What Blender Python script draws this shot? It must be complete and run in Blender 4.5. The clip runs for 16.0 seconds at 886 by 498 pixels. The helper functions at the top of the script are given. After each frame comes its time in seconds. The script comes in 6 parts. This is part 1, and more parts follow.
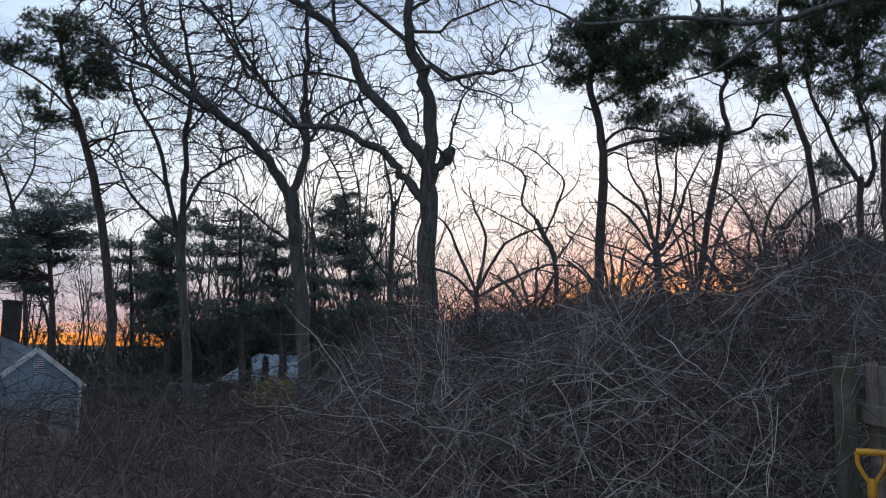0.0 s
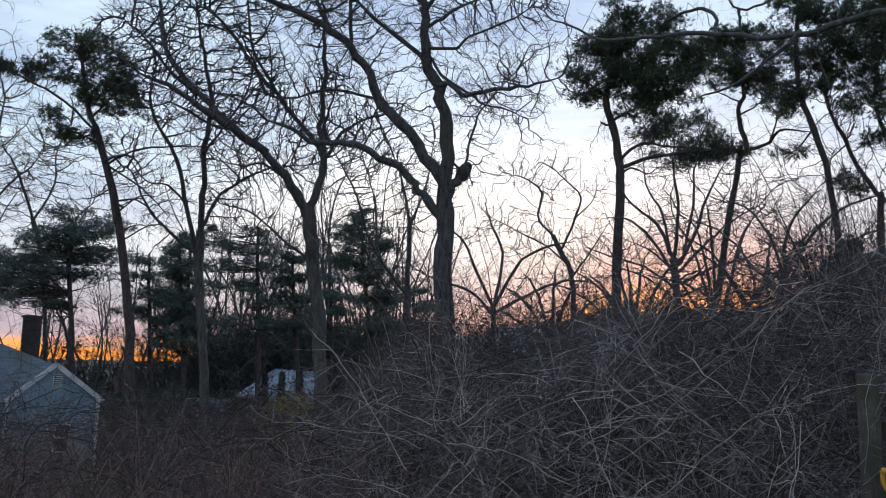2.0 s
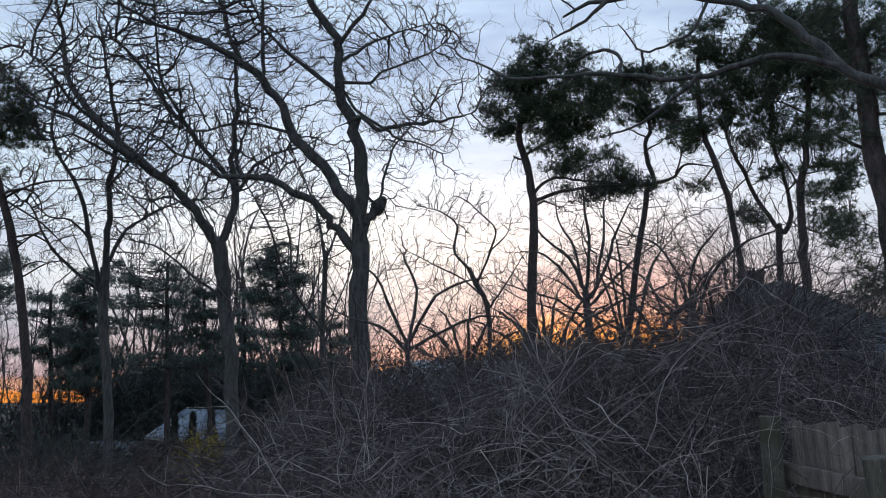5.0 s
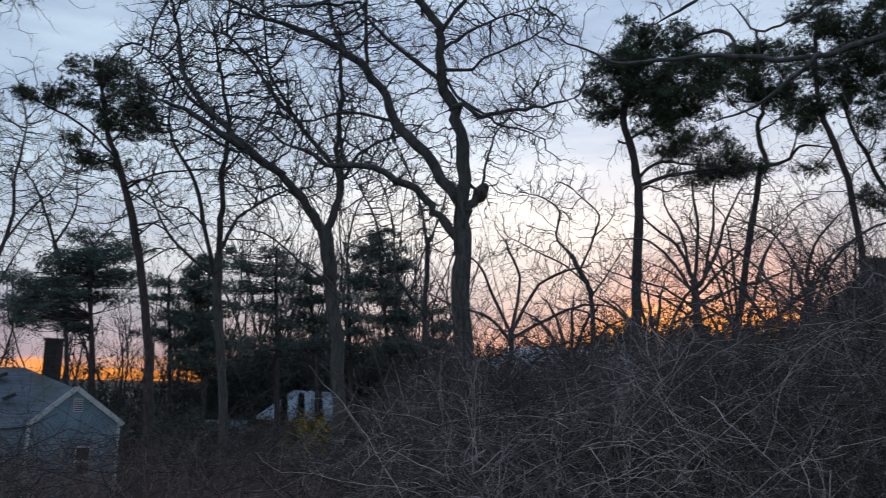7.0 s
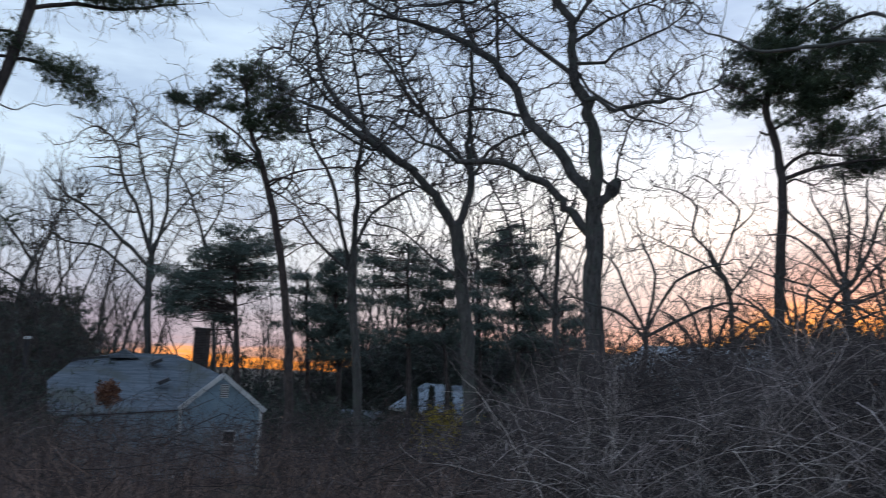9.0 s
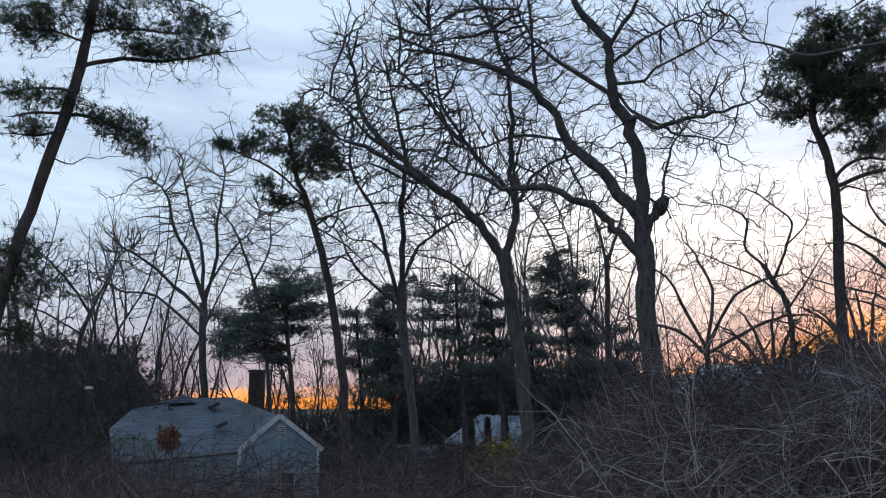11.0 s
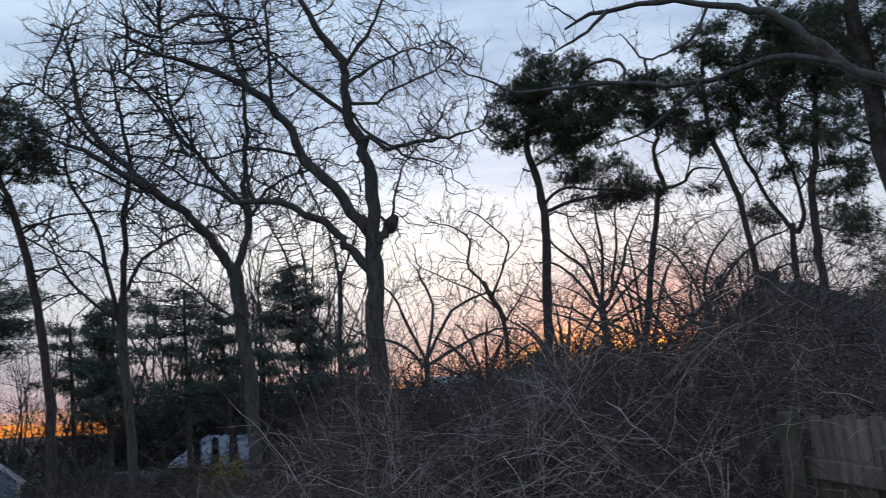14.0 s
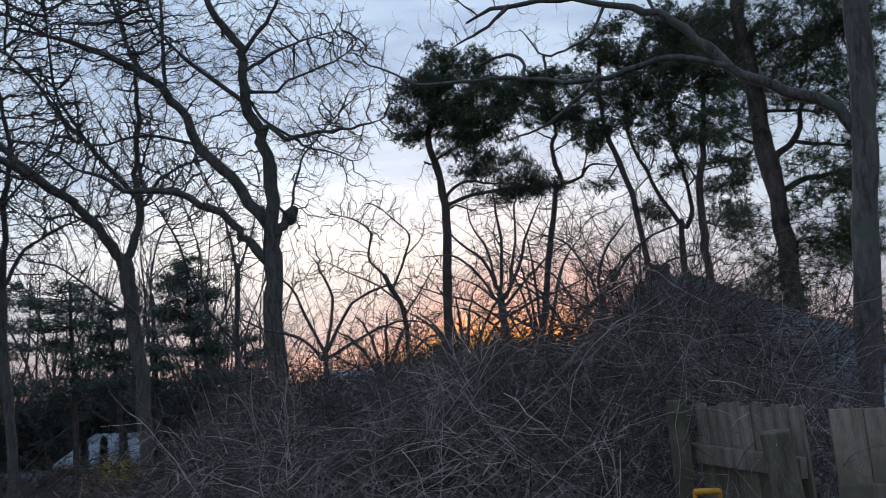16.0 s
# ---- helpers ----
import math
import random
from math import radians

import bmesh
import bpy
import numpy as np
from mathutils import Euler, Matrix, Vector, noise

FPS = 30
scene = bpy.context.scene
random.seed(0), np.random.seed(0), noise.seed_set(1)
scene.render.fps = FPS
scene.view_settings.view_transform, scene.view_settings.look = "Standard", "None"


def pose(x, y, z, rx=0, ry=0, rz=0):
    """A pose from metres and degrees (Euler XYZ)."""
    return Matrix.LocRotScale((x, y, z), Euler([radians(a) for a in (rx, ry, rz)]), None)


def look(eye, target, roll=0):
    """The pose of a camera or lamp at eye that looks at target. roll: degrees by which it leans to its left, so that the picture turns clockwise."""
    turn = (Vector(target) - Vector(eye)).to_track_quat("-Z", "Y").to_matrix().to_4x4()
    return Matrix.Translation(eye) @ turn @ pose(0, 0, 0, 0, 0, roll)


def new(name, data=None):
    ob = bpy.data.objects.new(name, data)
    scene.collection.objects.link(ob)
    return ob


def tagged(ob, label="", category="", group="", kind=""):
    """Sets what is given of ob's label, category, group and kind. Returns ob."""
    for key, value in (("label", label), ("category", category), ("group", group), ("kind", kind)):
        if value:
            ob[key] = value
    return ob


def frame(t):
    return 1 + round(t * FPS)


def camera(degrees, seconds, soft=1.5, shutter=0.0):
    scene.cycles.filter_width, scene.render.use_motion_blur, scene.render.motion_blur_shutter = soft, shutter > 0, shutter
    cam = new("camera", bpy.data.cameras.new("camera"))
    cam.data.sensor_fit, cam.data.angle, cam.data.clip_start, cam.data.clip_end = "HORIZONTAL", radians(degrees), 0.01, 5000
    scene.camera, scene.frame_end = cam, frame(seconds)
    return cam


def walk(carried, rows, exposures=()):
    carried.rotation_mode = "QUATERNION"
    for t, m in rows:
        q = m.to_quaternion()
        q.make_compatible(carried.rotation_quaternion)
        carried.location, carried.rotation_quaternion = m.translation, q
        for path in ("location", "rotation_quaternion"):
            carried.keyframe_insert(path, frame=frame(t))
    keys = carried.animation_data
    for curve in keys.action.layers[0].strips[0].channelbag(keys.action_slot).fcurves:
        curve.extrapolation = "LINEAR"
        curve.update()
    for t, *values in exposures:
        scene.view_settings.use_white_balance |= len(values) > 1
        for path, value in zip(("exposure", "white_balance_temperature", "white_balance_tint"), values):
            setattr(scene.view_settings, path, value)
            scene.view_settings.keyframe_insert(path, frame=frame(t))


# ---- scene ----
import collections

cam = camera(56.71, 16.0, 0.9, 0.5)
PATH = [
    (0.0, pose(-0.003, -0.038, 1.534) @ pose(0, 0, 0, 0, 0, -0.067) @ pose(0, 0, 0, 97.005) @ pose(0, 0, 0, 0, 0, 1.192)),
    (0.5, pose(-0.001, -0.033, 1.536) @ pose(0, 0, 0, 0, 0, 0.378) @ pose(0, 0, 0, 97.887) @ pose(0, 0, 0, 0, 0, 1.547)),
    (1.0, pose(0.000, -0.027, 1.537) @ pose(0, 0, 0, 0, 0, 0.824) @ pose(0, 0, 0, 98.343) @ pose(0, 0, 0, 0, 0, 1.443)),
    (1.5, pose(-0.000, -0.025, 1.537) @ pose(0, 0, 0, 0, 0, 0.625) @ pose(0, 0, 0, 98.221) @ pose(0, 0, 0, 0, 0, 1.312)),
    (2.0, pose(-0.013, -0.033, 1.535) @ pose(0, 0, 0, 0, 0, 1.090) @ pose(0, 0, 0, 98.070) @ pose(0, 0, 0, 0, 0, 1.353)),
    (2.5, pose(-0.022, -0.040, 1.537) @ pose(0, 0, 0, 0, 0, 2.569) @ pose(0, 0, 0, 97.894) @ pose(0, 0, 0, 0, 0, 1.224)),
    (3.0, pose(-0.029, -0.047, 1.540) @ pose(0, 0, 0, 0, 0, 3.253) @ pose(0, 0, 0, 97.964) @ pose(0, 0, 0, 0, 0, 1.072)),
    (3.5, pose(0.014, -0.019, 1.541) @ pose(0, 0, 0, 0, 0, -0.942) @ pose(0, 0, 0, 99.179) @ pose(0, 0, 0, 0, 0, 0.462)),
    (3.7, pose(0.025, 0.008, 1.533) @ pose(0, 0, 0, 0, 0, -2.808) @ pose(0, 0, 0, 99.750) @ pose(0, 0, 0, 0, 0, 0.513)),
    (5.8, pose(0.049, 0.076, 1.664) @ pose(0, 0, 0, 0, 0, -4.812) @ pose(0, 0, 0, 100.371) @ pose(0, 0, 0, 0, 0, -0.160)),
    (6.0, pose(0.046, 0.083, 1.663) @ pose(0, 0, 0, 0, 0, -3.508) @ pose(0, 0, 0, 100.137) @ pose(0, 0, 0, 0, 0, 0.123)),
    (6.5, pose(0.030, 0.064, 1.663) @ pose(0, 0, 0, 0, 0, -0.511) @ pose(0, 0, 0, 99.629) @ pose(0, 0, 0, 0, 0, 0.526)),
    (7.0, pose(0.021, 0.063, 1.662) @ pose(0, 0, 0, 0, 0, 2.443) @ pose(0, 0, 0, 99.266) @ pose(0, 0, 0, 0, 0, 0.984)),
    (7.5, pose(0.009, 0.049, 1.662) @ pose(0, 0, 0, 0, 0, 5.279) @ pose(0, 0, 0, 99.121) @ pose(0, 0, 0, 0, 0, 1.526)),
    (8.0, pose(0.004, 0.047, 1.661) @ pose(0, 0, 0, 0, 0, 7.982) @ pose(0, 0, 0, 99.194) @ pose(0, 0, 0, 0, 0, 2.140)),
    (8.5, pose(-0.003, 0.036, 1.663) @ pose(0, 0, 0, 0, 0, 9.522) @ pose(0, 0, 0, 99.046) @ pose(0, 0, 0, 0, 0, 2.440)),
    (9.0, pose(-0.016, 0.019, 1.662) @ pose(0, 0, 0, 0, 0, 11.527) @ pose(0, 0, 0, 98.669) @ pose(0, 0, 0, 0, 0, 2.576)),
    (9.2, pose(-0.030, -0.014, 1.660) @ pose(0, 0, 0, 0, 0, 13.336) @ pose(0, 0, 0, 98.537) @ pose(0, 0, 0, 0, 0, 2.292)),
    (11.3, pose(-0.096, 0.043, 1.613) @ pose(0, 0, 0, 0, 0, 14.579) @ pose(0, 0, 0, 100.939) @ pose(0, 0, 0, 0, 0, -0.343)),
    (11.5, pose(-0.082, 0.030, 1.613) @ pose(0, 0, 0, 0, 0, 14.366) @ pose(0, 0, 0, 100.847) @ pose(0, 0, 0, 0, 0, -0.481)),
    (12.0, pose(-0.073, 0.038, 1.619) @ pose(0, 0, 0, 0, 0, 12.814) @ pose(0, 0, 0, 100.842) @ pose(0, 0, 0, 0, 0, -0.659)),
    (12.5, pose(0.003, -0.018, 1.603) @ pose(0, 0, 0, 0, 0, 8.492) @ pose(0, 0, 0, 101.411) @ pose(0, 0, 0, 0, 0, -0.911)),
    (13.0, pose(0.011, -0.007, 1.595) @ pose(0, 0, 0, 0, 0, 3.358) @ pose(0, 0, 0, 101.955) @ pose(0, 0, 0, 0, 0, -1.514)),
    (13.5, pose(0.021, 0.002, 1.595) @ pose(0, 0, 0, 0, 0, -0.655) @ pose(0, 0, 0, 101.976) @ pose(0, 0, 0, 0, 0, -1.987)),
    (14.0, pose(0.033, -0.032, 1.595) @ pose(0, 0, 0, 0, 0, -3.794) @ pose(0, 0, 0, 101.455) @ pose(0, 0, 0, 0, 0, -2.601)),
    (14.5, pose(0.048, -0.020, 1.594) @ pose(0, 0, 0, 0, 0, -6.304) @ pose(0, 0, 0, 101.051) @ pose(0, 0, 0, 0, 0, -3.151)),
    (15.0, pose(0.048, -0.027, 1.595) @ pose(0, 0, 0, 0, 0, -8.280) @ pose(0, 0, 0, 100.689) @ pose(0, 0, 0, 0, 0, -3.559)),
    (15.5, pose(0.045, -0.034, 1.595) @ pose(0, 0, 0, 0, 0, -9.337) @ pose(0, 0, 0, 100.376) @ pose(0, 0, 0, 0, 0, -3.577)),
    (16.0, pose(0.045, 0.002, 1.598) @ pose(0, 0, 0, 0, 0, -10.775) @ pose(0, 0, 0, 100.576) @ pose(0, 0, 0, 0, 0, -3.616)),
]
walk(cam, PATH, [(0.0, 0.12), (3.5, 0.09), (6.0, -0.12), (7.0, -0.2), (8.0, -0.08), (9.0, 0.05), (12.0, 0.0), (13.5, -0.09), (15.0, -0.15), (16.0, -0.1)])

# ---- world: dusk sky, the sun just under the western tree line ----
world = bpy.data.worlds.new("dusk_sky")
scene.world = world
world.use_nodes = True
wt = world.node_tree
wt.nodes.clear()


def wnode(kind, **values):
    n = wt.nodes.new(kind)
    for key, value in values.items():
        n.inputs[key].default_value = value
    return n


def ramp(tree, fac, stops, mode="LINEAR"):
    n = tree.nodes.new("ShaderNodeValToRGB")
    n.color_ramp.interpolation = mode
    while len(n.color_ramp.elements) < len(stops):
        n.color_ramp.elements.new(0.5)
    for e, (at, colour) in zip(n.color_ramp.elements, stops):
        e.position, e.color = at, (*colour, 1)
    tree.links.new(fac, n.inputs[0])
    return n.outputs[0]


def maths(tree, op, a, b=0.0):
    n = tree.nodes.new("ShaderNodeMath")
    n.operation = op
    for k, v in enumerate((a, b)):
        if isinstance(v, (int, float)):
            n.inputs[k].default_value = v
        else:
            tree.links.new(v, n.inputs[k])
    return n.outputs[0]


def blend(tree, fac, a, b, mode="MIX"):
    n = tree.nodes.new("ShaderNodeMix")
    n.data_type, n.blend_type = "RGBA", mode
    for key, v in (("Factor", fac), (6, a), (7, b)):
        sock = n.inputs[0] if key == "Factor" else n.inputs[key]
        if isinstance(v, (int, float)):
            sock.default_value = v
        elif isinstance(v, tuple):
            sock.default_value = (*v, 1)
        else:
            tree.links.new(v, sock)
    return n.outputs[2]


SUN_AZ = radians(14)        # compass bearing of the set sun, from +y towards +x
coord = wnode("ShaderNodeTexCoord")
axes = wnode("ShaderNodeSeparateXYZ")
wt.links.new(coord.outputs["Generated"], axes.inputs[0])
stretch = wt.nodes.new("ShaderNodeMapping")
stretch.inputs["Scale"].default_value = (2.2, 2.2, 9.0)
wt.links.new(coord.outputs["Generated"], stretch.inputs[0])
cloud = wnode("ShaderNodeTexNoise", Scale=2.1, Detail=5.0, Roughness=0.55)
wt.links.new(stretch.outputs[0], cloud.inputs["Vector"])
streak = wt.nodes.new("ShaderNodeMapping")
streak.inputs["Scale"].default_value = (5, 5, 60)
wt.links.new(coord.outputs["Generated"], streak.inputs[0])
bars = wnode("ShaderNodeTexNoise", Scale=1.6, Detail=4.0, Roughness=0.5)
wt.links.new(streak.outputs[0], bars.inputs["Vector"])
west = maths(wt, "ADD", maths(wt, "MULTIPLY", axes.outputs[0], math.sin(SUN_AZ)), maths(wt, "MULTIPLY", axes.outputs[1], math.cos(SUN_AZ)))
height = maths(wt, "ADD", axes.outputs[2], maths(wt, "MULTIPLY", maths(wt, "SUBTRACT", bars.outputs[0], 0.5), 0.045))
# the warm band lies lower the further it is from the sun
setting = maths(wt, "ADD", maths(wt, "MULTIPLY", axes.outputs[0], math.sin(radians(18))), maths(wt, "MULTIPLY", axes.outputs[1], math.cos(radians(18))))
away = ramp(wt, setting, [(0.74, (0.085, 0.085, 0.085)), (0.94, (0.062, 0.056, 0.056)), (0.976, (0.05, 0.05, 0.05)), (0.988, (0, 0, 0))])
rise = ramp(wt, height, [(0.002, (0, 0, 0)), (0.03, (1, 1, 1))])
level = maths(wt, "ADD", height, maths(wt, "MULTIPLY", away, rise))
glow = ramp(wt, level, [(0.0, (1.1, 0.36, 0.06)), (0.045, (1.3, 0.47, 0.10)), (0.07, (1.3, 0.55, 0.15)), (0.084, (1.1, 0.48, 0.24)), (0.096, (0.70, 0.43, 0.42)), (0.125, (0.51, 0.45, 0.53)),
                        (0.165, (0.58, 0.57, 0.64)), (0.21, (0.84, 0.84, 0.88)), (0.25, (1.05, 1.05, 1.07)), (0.34, (0.70, 0.80, 0.95)), (0.55, (0.43, 0.59, 0.85)), (1.0, (0.34, 0.47, 0.74))])
cool = ramp(wt, height, [(0.0, (0.36, 0.33, 0.42)), (0.05, (0.40, 0.38, 0.50)), (0.10, (0.43, 0.49, 0.63)), (0.22, (0.53, 0.67, 0.84)), (0.4, (0.54, 0.68, 0.86)), (0.6, (0.45, 0.59, 0.83)), (1.0, (0.34, 0.47, 0.74))])
middle = maths(wt, "ADD", maths(wt, "MULTIPLY", axes.outputs[0], math.sin(radians(3))), maths(wt, "MULTIPLY", axes.outputs[1], math.cos(radians(3))))
wide = ramp(wt, middle, [(0.78, (0, 0, 0)), (0.90, (0.4, 0.4, 0.4)), (0.965, (1, 1, 1))])
low = ramp(wt, level, [(0.03, (1, 1, 1)), (0.066, (0, 0, 0))])
near_west = ramp(wt, west, [(0.55, (0, 0, 0)), (0.75, (1, 1, 1))])
warm = maths(wt, "MAXIMUM", wide, maths(wt, "MULTIPLY", low, near_west))
sky = blend(wt, warm, cool, glow)
puffs = ramp(wt, cloud.outputs[0], [(0.36, (0.80, 0.82, 0.88)), (0.62, (1.18, 1.16, 1.12))])
sky = blend(wt, 1.0, sky, puffs, "MULTIPLY")
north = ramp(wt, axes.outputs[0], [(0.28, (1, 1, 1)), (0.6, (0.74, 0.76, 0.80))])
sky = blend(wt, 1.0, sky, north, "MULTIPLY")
east = ramp(wt, west, [(0.0, (0.8, 0.8, 0.8)), (0.55, (1, 1, 1))])
sky = blend(wt, 1.0, sky, east, "MULTIPLY")
heart = maths(wt, "ADD", maths(wt, "MULTIPLY", axes.outputs[0], math.sin(radians(19))), maths(wt, "MULTIPLY", axes.outputs[1], math.cos(radians(19))))
ember = ramp(wt, heart, [(0.984, (1, 1, 1)), (0.9975, (1.8, 1.45, 1.1))])
sky = blend(wt, ramp(wt, level, [(0.086, (1, 1, 1)), (0.104, (0, 0, 0))]), sky, blend(wt, 1.0, sky, ember, "MULTIPLY"))
blush = maths(wt, "MULTIPLY", ramp(wt, heart, [(0.976, (0, 0, 0)), (0.996, (0.75, 0.75, 0.75))]), ramp(wt, level, [(0.09, (0, 0, 0)), (0.115, (1, 1, 1)), (0.15, (0.8, 0.8, 0.8)), (0.2, (0, 0, 0))]))
sky = blend(wt, blush, sky, (0.78, 0.47, 0.48))
air = wt.nodes.new("ShaderNodeTexSky")
air.sky_type, air.sun_disc, air.sun_elevation, air.sun_rotation = "NISHITA", False, radians(1.0), SUN_AZ
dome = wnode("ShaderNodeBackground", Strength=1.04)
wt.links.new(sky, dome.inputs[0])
haze = wnode("ShaderNodeBackground", Strength=0.05)
wt.links.new(air.outputs[0], haze.inputs[0])
both = wt.nodes.new("ShaderNodeAddShader")
wt.links.new(dome.outputs[0], both.inputs[0])
wt.links.new(haze.outputs[0], both.inputs[1])
out = wt.nodes.new("ShaderNodeOutputWorld")
wt.links.new(both.outputs[0], out.inputs[0])

sun = new("sun", bpy.data.lights.new("sun", "SUN"))
sun.data.energy, sun.data.angle, sun.data.color = 0.5, radians(20), (1.0, 0.72, 0.5)
sun.matrix_world = look((20 * math.sin(SUN_AZ), 20 * math.cos(SUN_AZ), 2.6), (0, 0, 0.5))


# ---- materials ----
def material(name, dark, light, scale=6.0, rough=0.85, bump=0.3, stretch=(1, 1, 1), fine=60.0, spread=0.25, stain=None, metal=0.0, islands=False, skew=1.0):
    m = bpy.data.materials.new(name)
    m.use_nodes = True
    t = m.node_tree
    bsdf = t.nodes["Principled BSDF"]
    tc = t.nodes.new("ShaderNodeTexCoord")
    mp = t.nodes.new("ShaderNodeMapping")
    mp.inputs["Scale"].default_value = stretch
    t.links.new(tc.outputs["Object"], mp.inputs[0])
    a = t.nodes.new("ShaderNodeTexNoise")
    a.inputs["Scale"].default_value, a.inputs["Detail"].default_value = scale, 4
    b = t.nodes.new("ShaderNodeTexNoise")
    b.inputs["Scale"].default_value, b.inputs["Detail"].default_value = fine, 3
    t.links.new(mp.outputs[0], a.inputs["Vector"])
    t.links.new(mp.outputs[0], b.inputs["Vector"])
    f = maths(t, "ADD", maths(t, "MULTIPLY", a.outputs[0], 0.6), maths(t, "MULTIPLY", b.outputs[0], 0.4))
    col = ramp(t, f, [(0.36, dark), (0.64, light)])
    if stain:
        c = t.nodes.new("ShaderNodeTexNoise")
        c.inputs["Scale"].default_value, c.inputs["Detail"].default_value = stain[1], 5
        t.links.new(tc.outputs["Object"], c.inputs["Vector"])
        col = blend(t, ramp(t, c.outputs[0], [(0.5, (0, 0, 0)), (0.64, (1, 1, 1))]), col, stain[0])
    if islands:
        g = t.nodes.new("ShaderNodeNewGeometry")
        r = g.outputs["Random Per Island"]
    else:
        g = t.nodes.new("ShaderNodeObjectInfo")
        r = g.outputs["Random"]
    if skew != 1.0:
        r = maths(t, "POWER", r, skew)
    v = maths(t, "ADD", 1.0 - spread, maths(t, "MULTIPLY", r, 2 * spread))
    tint = t.nodes.new("ShaderNodeCombineColor")
    for k in range(3):
        t.links.new(v, tint.inputs[k])
    col = blend(t, 1.0, col, tint.outputs[0], "MULTIPLY")
    t.links.new(col, bsdf.inputs["Base Color"])
    bsdf.inputs["Roughness"].default_value, bsdf.inputs["Metallic"].default_value = rough, metal
    if bump:
        bp = t.nodes.new("ShaderNodeBump")
        bp.inputs["Strength"].default_value, bp.inputs["Distance"].default_value = bump, 0.02
        t.links.new(f, bp.inputs["Height"])
        t.links.new(bp.outputs[0], bsdf.inputs["Normal"])
    return m


OAK_BARK = material("oak_bark", (0.035, 0.033, 0.031), (0.15, 0.143, 0.134), 11, 0.92, 0.9, (1, 1, 0.22), 45, 0.1, ((0.09, 0.10, 0.084), 4))
OAK_TWIG = material("oak_twig", (0.045, 0.041, 0.04), (0.10, 0.092, 0.088), 3, 0.85, 0, (1, 1, 1), 20, 0.3, islands=True)
PALE_TWIG = material("pale_twig", (0.06, 0.054, 0.045), (0.13, 0.118, 0.095), 3, 0.85, 0, (1, 1, 1), 20, 0.3, islands=True)
PINE_BARK = material("pine_bark", (0.036, 0.029, 0.027), (0.115, 0.09, 0.08), 9, 0.92, 0.7, (1, 1, 0.35), 30, 0.1)
NEEDLES = material("pine_needles", (0.032, 0.055, 0.032), (0.085, 0.115, 0.055), 1.5, 0.6, 0, (1, 1, 1), 8, 0.4, islands=True)
SOFT_NEEDLES = material("soft_needles", (0.07, 0.105, 0.09), (0.15, 0.19, 0.16), 1.2, 0.65, 0, (1, 1, 1), 8, 0.35, islands=True)
# vines paler and briars darker: the tangle's lit-and-shaded contrast is in their colours
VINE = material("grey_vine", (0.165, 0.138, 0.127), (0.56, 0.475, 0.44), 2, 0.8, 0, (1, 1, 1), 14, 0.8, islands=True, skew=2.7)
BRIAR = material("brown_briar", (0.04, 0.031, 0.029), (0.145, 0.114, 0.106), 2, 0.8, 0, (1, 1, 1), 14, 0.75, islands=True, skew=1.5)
PALE_VINE = material("pale_vine", (0.38, 0.325, 0.285), (0.66, 0.585, 0.52), 6, 0.75, 0.2, (1, 1, 1), 40, 0.2)
WEED = material("dry_weed", (0.11, 0.072, 0.058), (0.36, 0.245, 0.20), 1.2, 0.9, 0, (1, 1, 1), 9, 0.75, islands=True, skew=1.6)
DEAD_LEAF = material("dead_leaf", (0.12, 0.06, 0.035), (0.30, 0.18, 0.11), 3, 0.8, 0, (1, 1, 1), 20, 0.4, islands=True)
EVERGREEN = material("shrub_green", (0.04, 0.058, 0.046), (0.10, 0.12, 0.088), 2, 0.6, 0, (1, 1, 1), 9, 0.4, islands=True)
SOIL = material("leaf_litter", (0.035, 0.026, 0.02), (0.10, 0.075, 0.055), 0.6, 0.95, 0.6, (1, 1, 1), 12, 0.0, ((0.06, 0.065, 0.035), 0.25))
GREY_SHINGLE = material("grey_roof_shingle", (0.075, 0.095, 0.11), (0.17, 0.20, 0.225), 1.6, 0.9, 0.4, (0.7, 0.7, 9), 9, 0.1, ((0.095, 0.105, 0.095), 0.5))
BLUE_SIDING = material("blue_grey_siding", (0.18, 0.26, 0.315), (0.27, 0.365, 0.42), 1.2, 0.6, 0.1, (1, 1, 1), 25, 0.08)
WHITE_TRIM = material("white_trim_paint", (0.58, 0.58, 0.57), (0.76, 0.76, 0.75), 2, 0.5, 0.1, (1, 1, 1), 30, 0.05)
PALE_SIDING = material("pale_siding", (0.50, 0.56, 0.60), (0.66, 0.72, 0.76), 1.0, 0.55, 0.1, (1, 1, 1), 18, 0.08)
BRICK = material("chimney_brick", (0.045, 0.038, 0.036), (0.105, 0.085, 0.08), 6, 0.9, 0.4, (1, 1, 1), 30, 0.25)
MORTAR = material("brick_mortar", (0.07, 0.066, 0.062), (0.13, 0.125, 0.118), 8, 0.95, 0.3)
DARK_GLASS = material("window_glass", (0.015, 0.018, 0.02), (0.03, 0.034, 0.038), 1, 0.08, 0, (1, 1, 1), 4, 0)
PICKET = material("weathered_picket", (0.11, 0.09, 0.076), (0.34, 0.285, 0.24), 5, 0.9, 0.5, (6, 6, 0.5), 50, 0.22, ((0.14, 0.13, 0.095), 3))
MOSSY = material("mossy_post", (0.062, 0.056, 0.044), (0.18, 0.165, 0.128), 5, 0.95, 0.6, (5, 5, 0.6), 40, 0.15, ((0.075, 0.076, 0.047), 4))
YELLOW = material("yellow_plastic", (0.62, 0.28, 0.015), (0.78, 0.38, 0.03), 3, 0.42, 0.05, (1, 1, 1), 60, 0.04, ((0.42, 0.2, 0.03), 9))
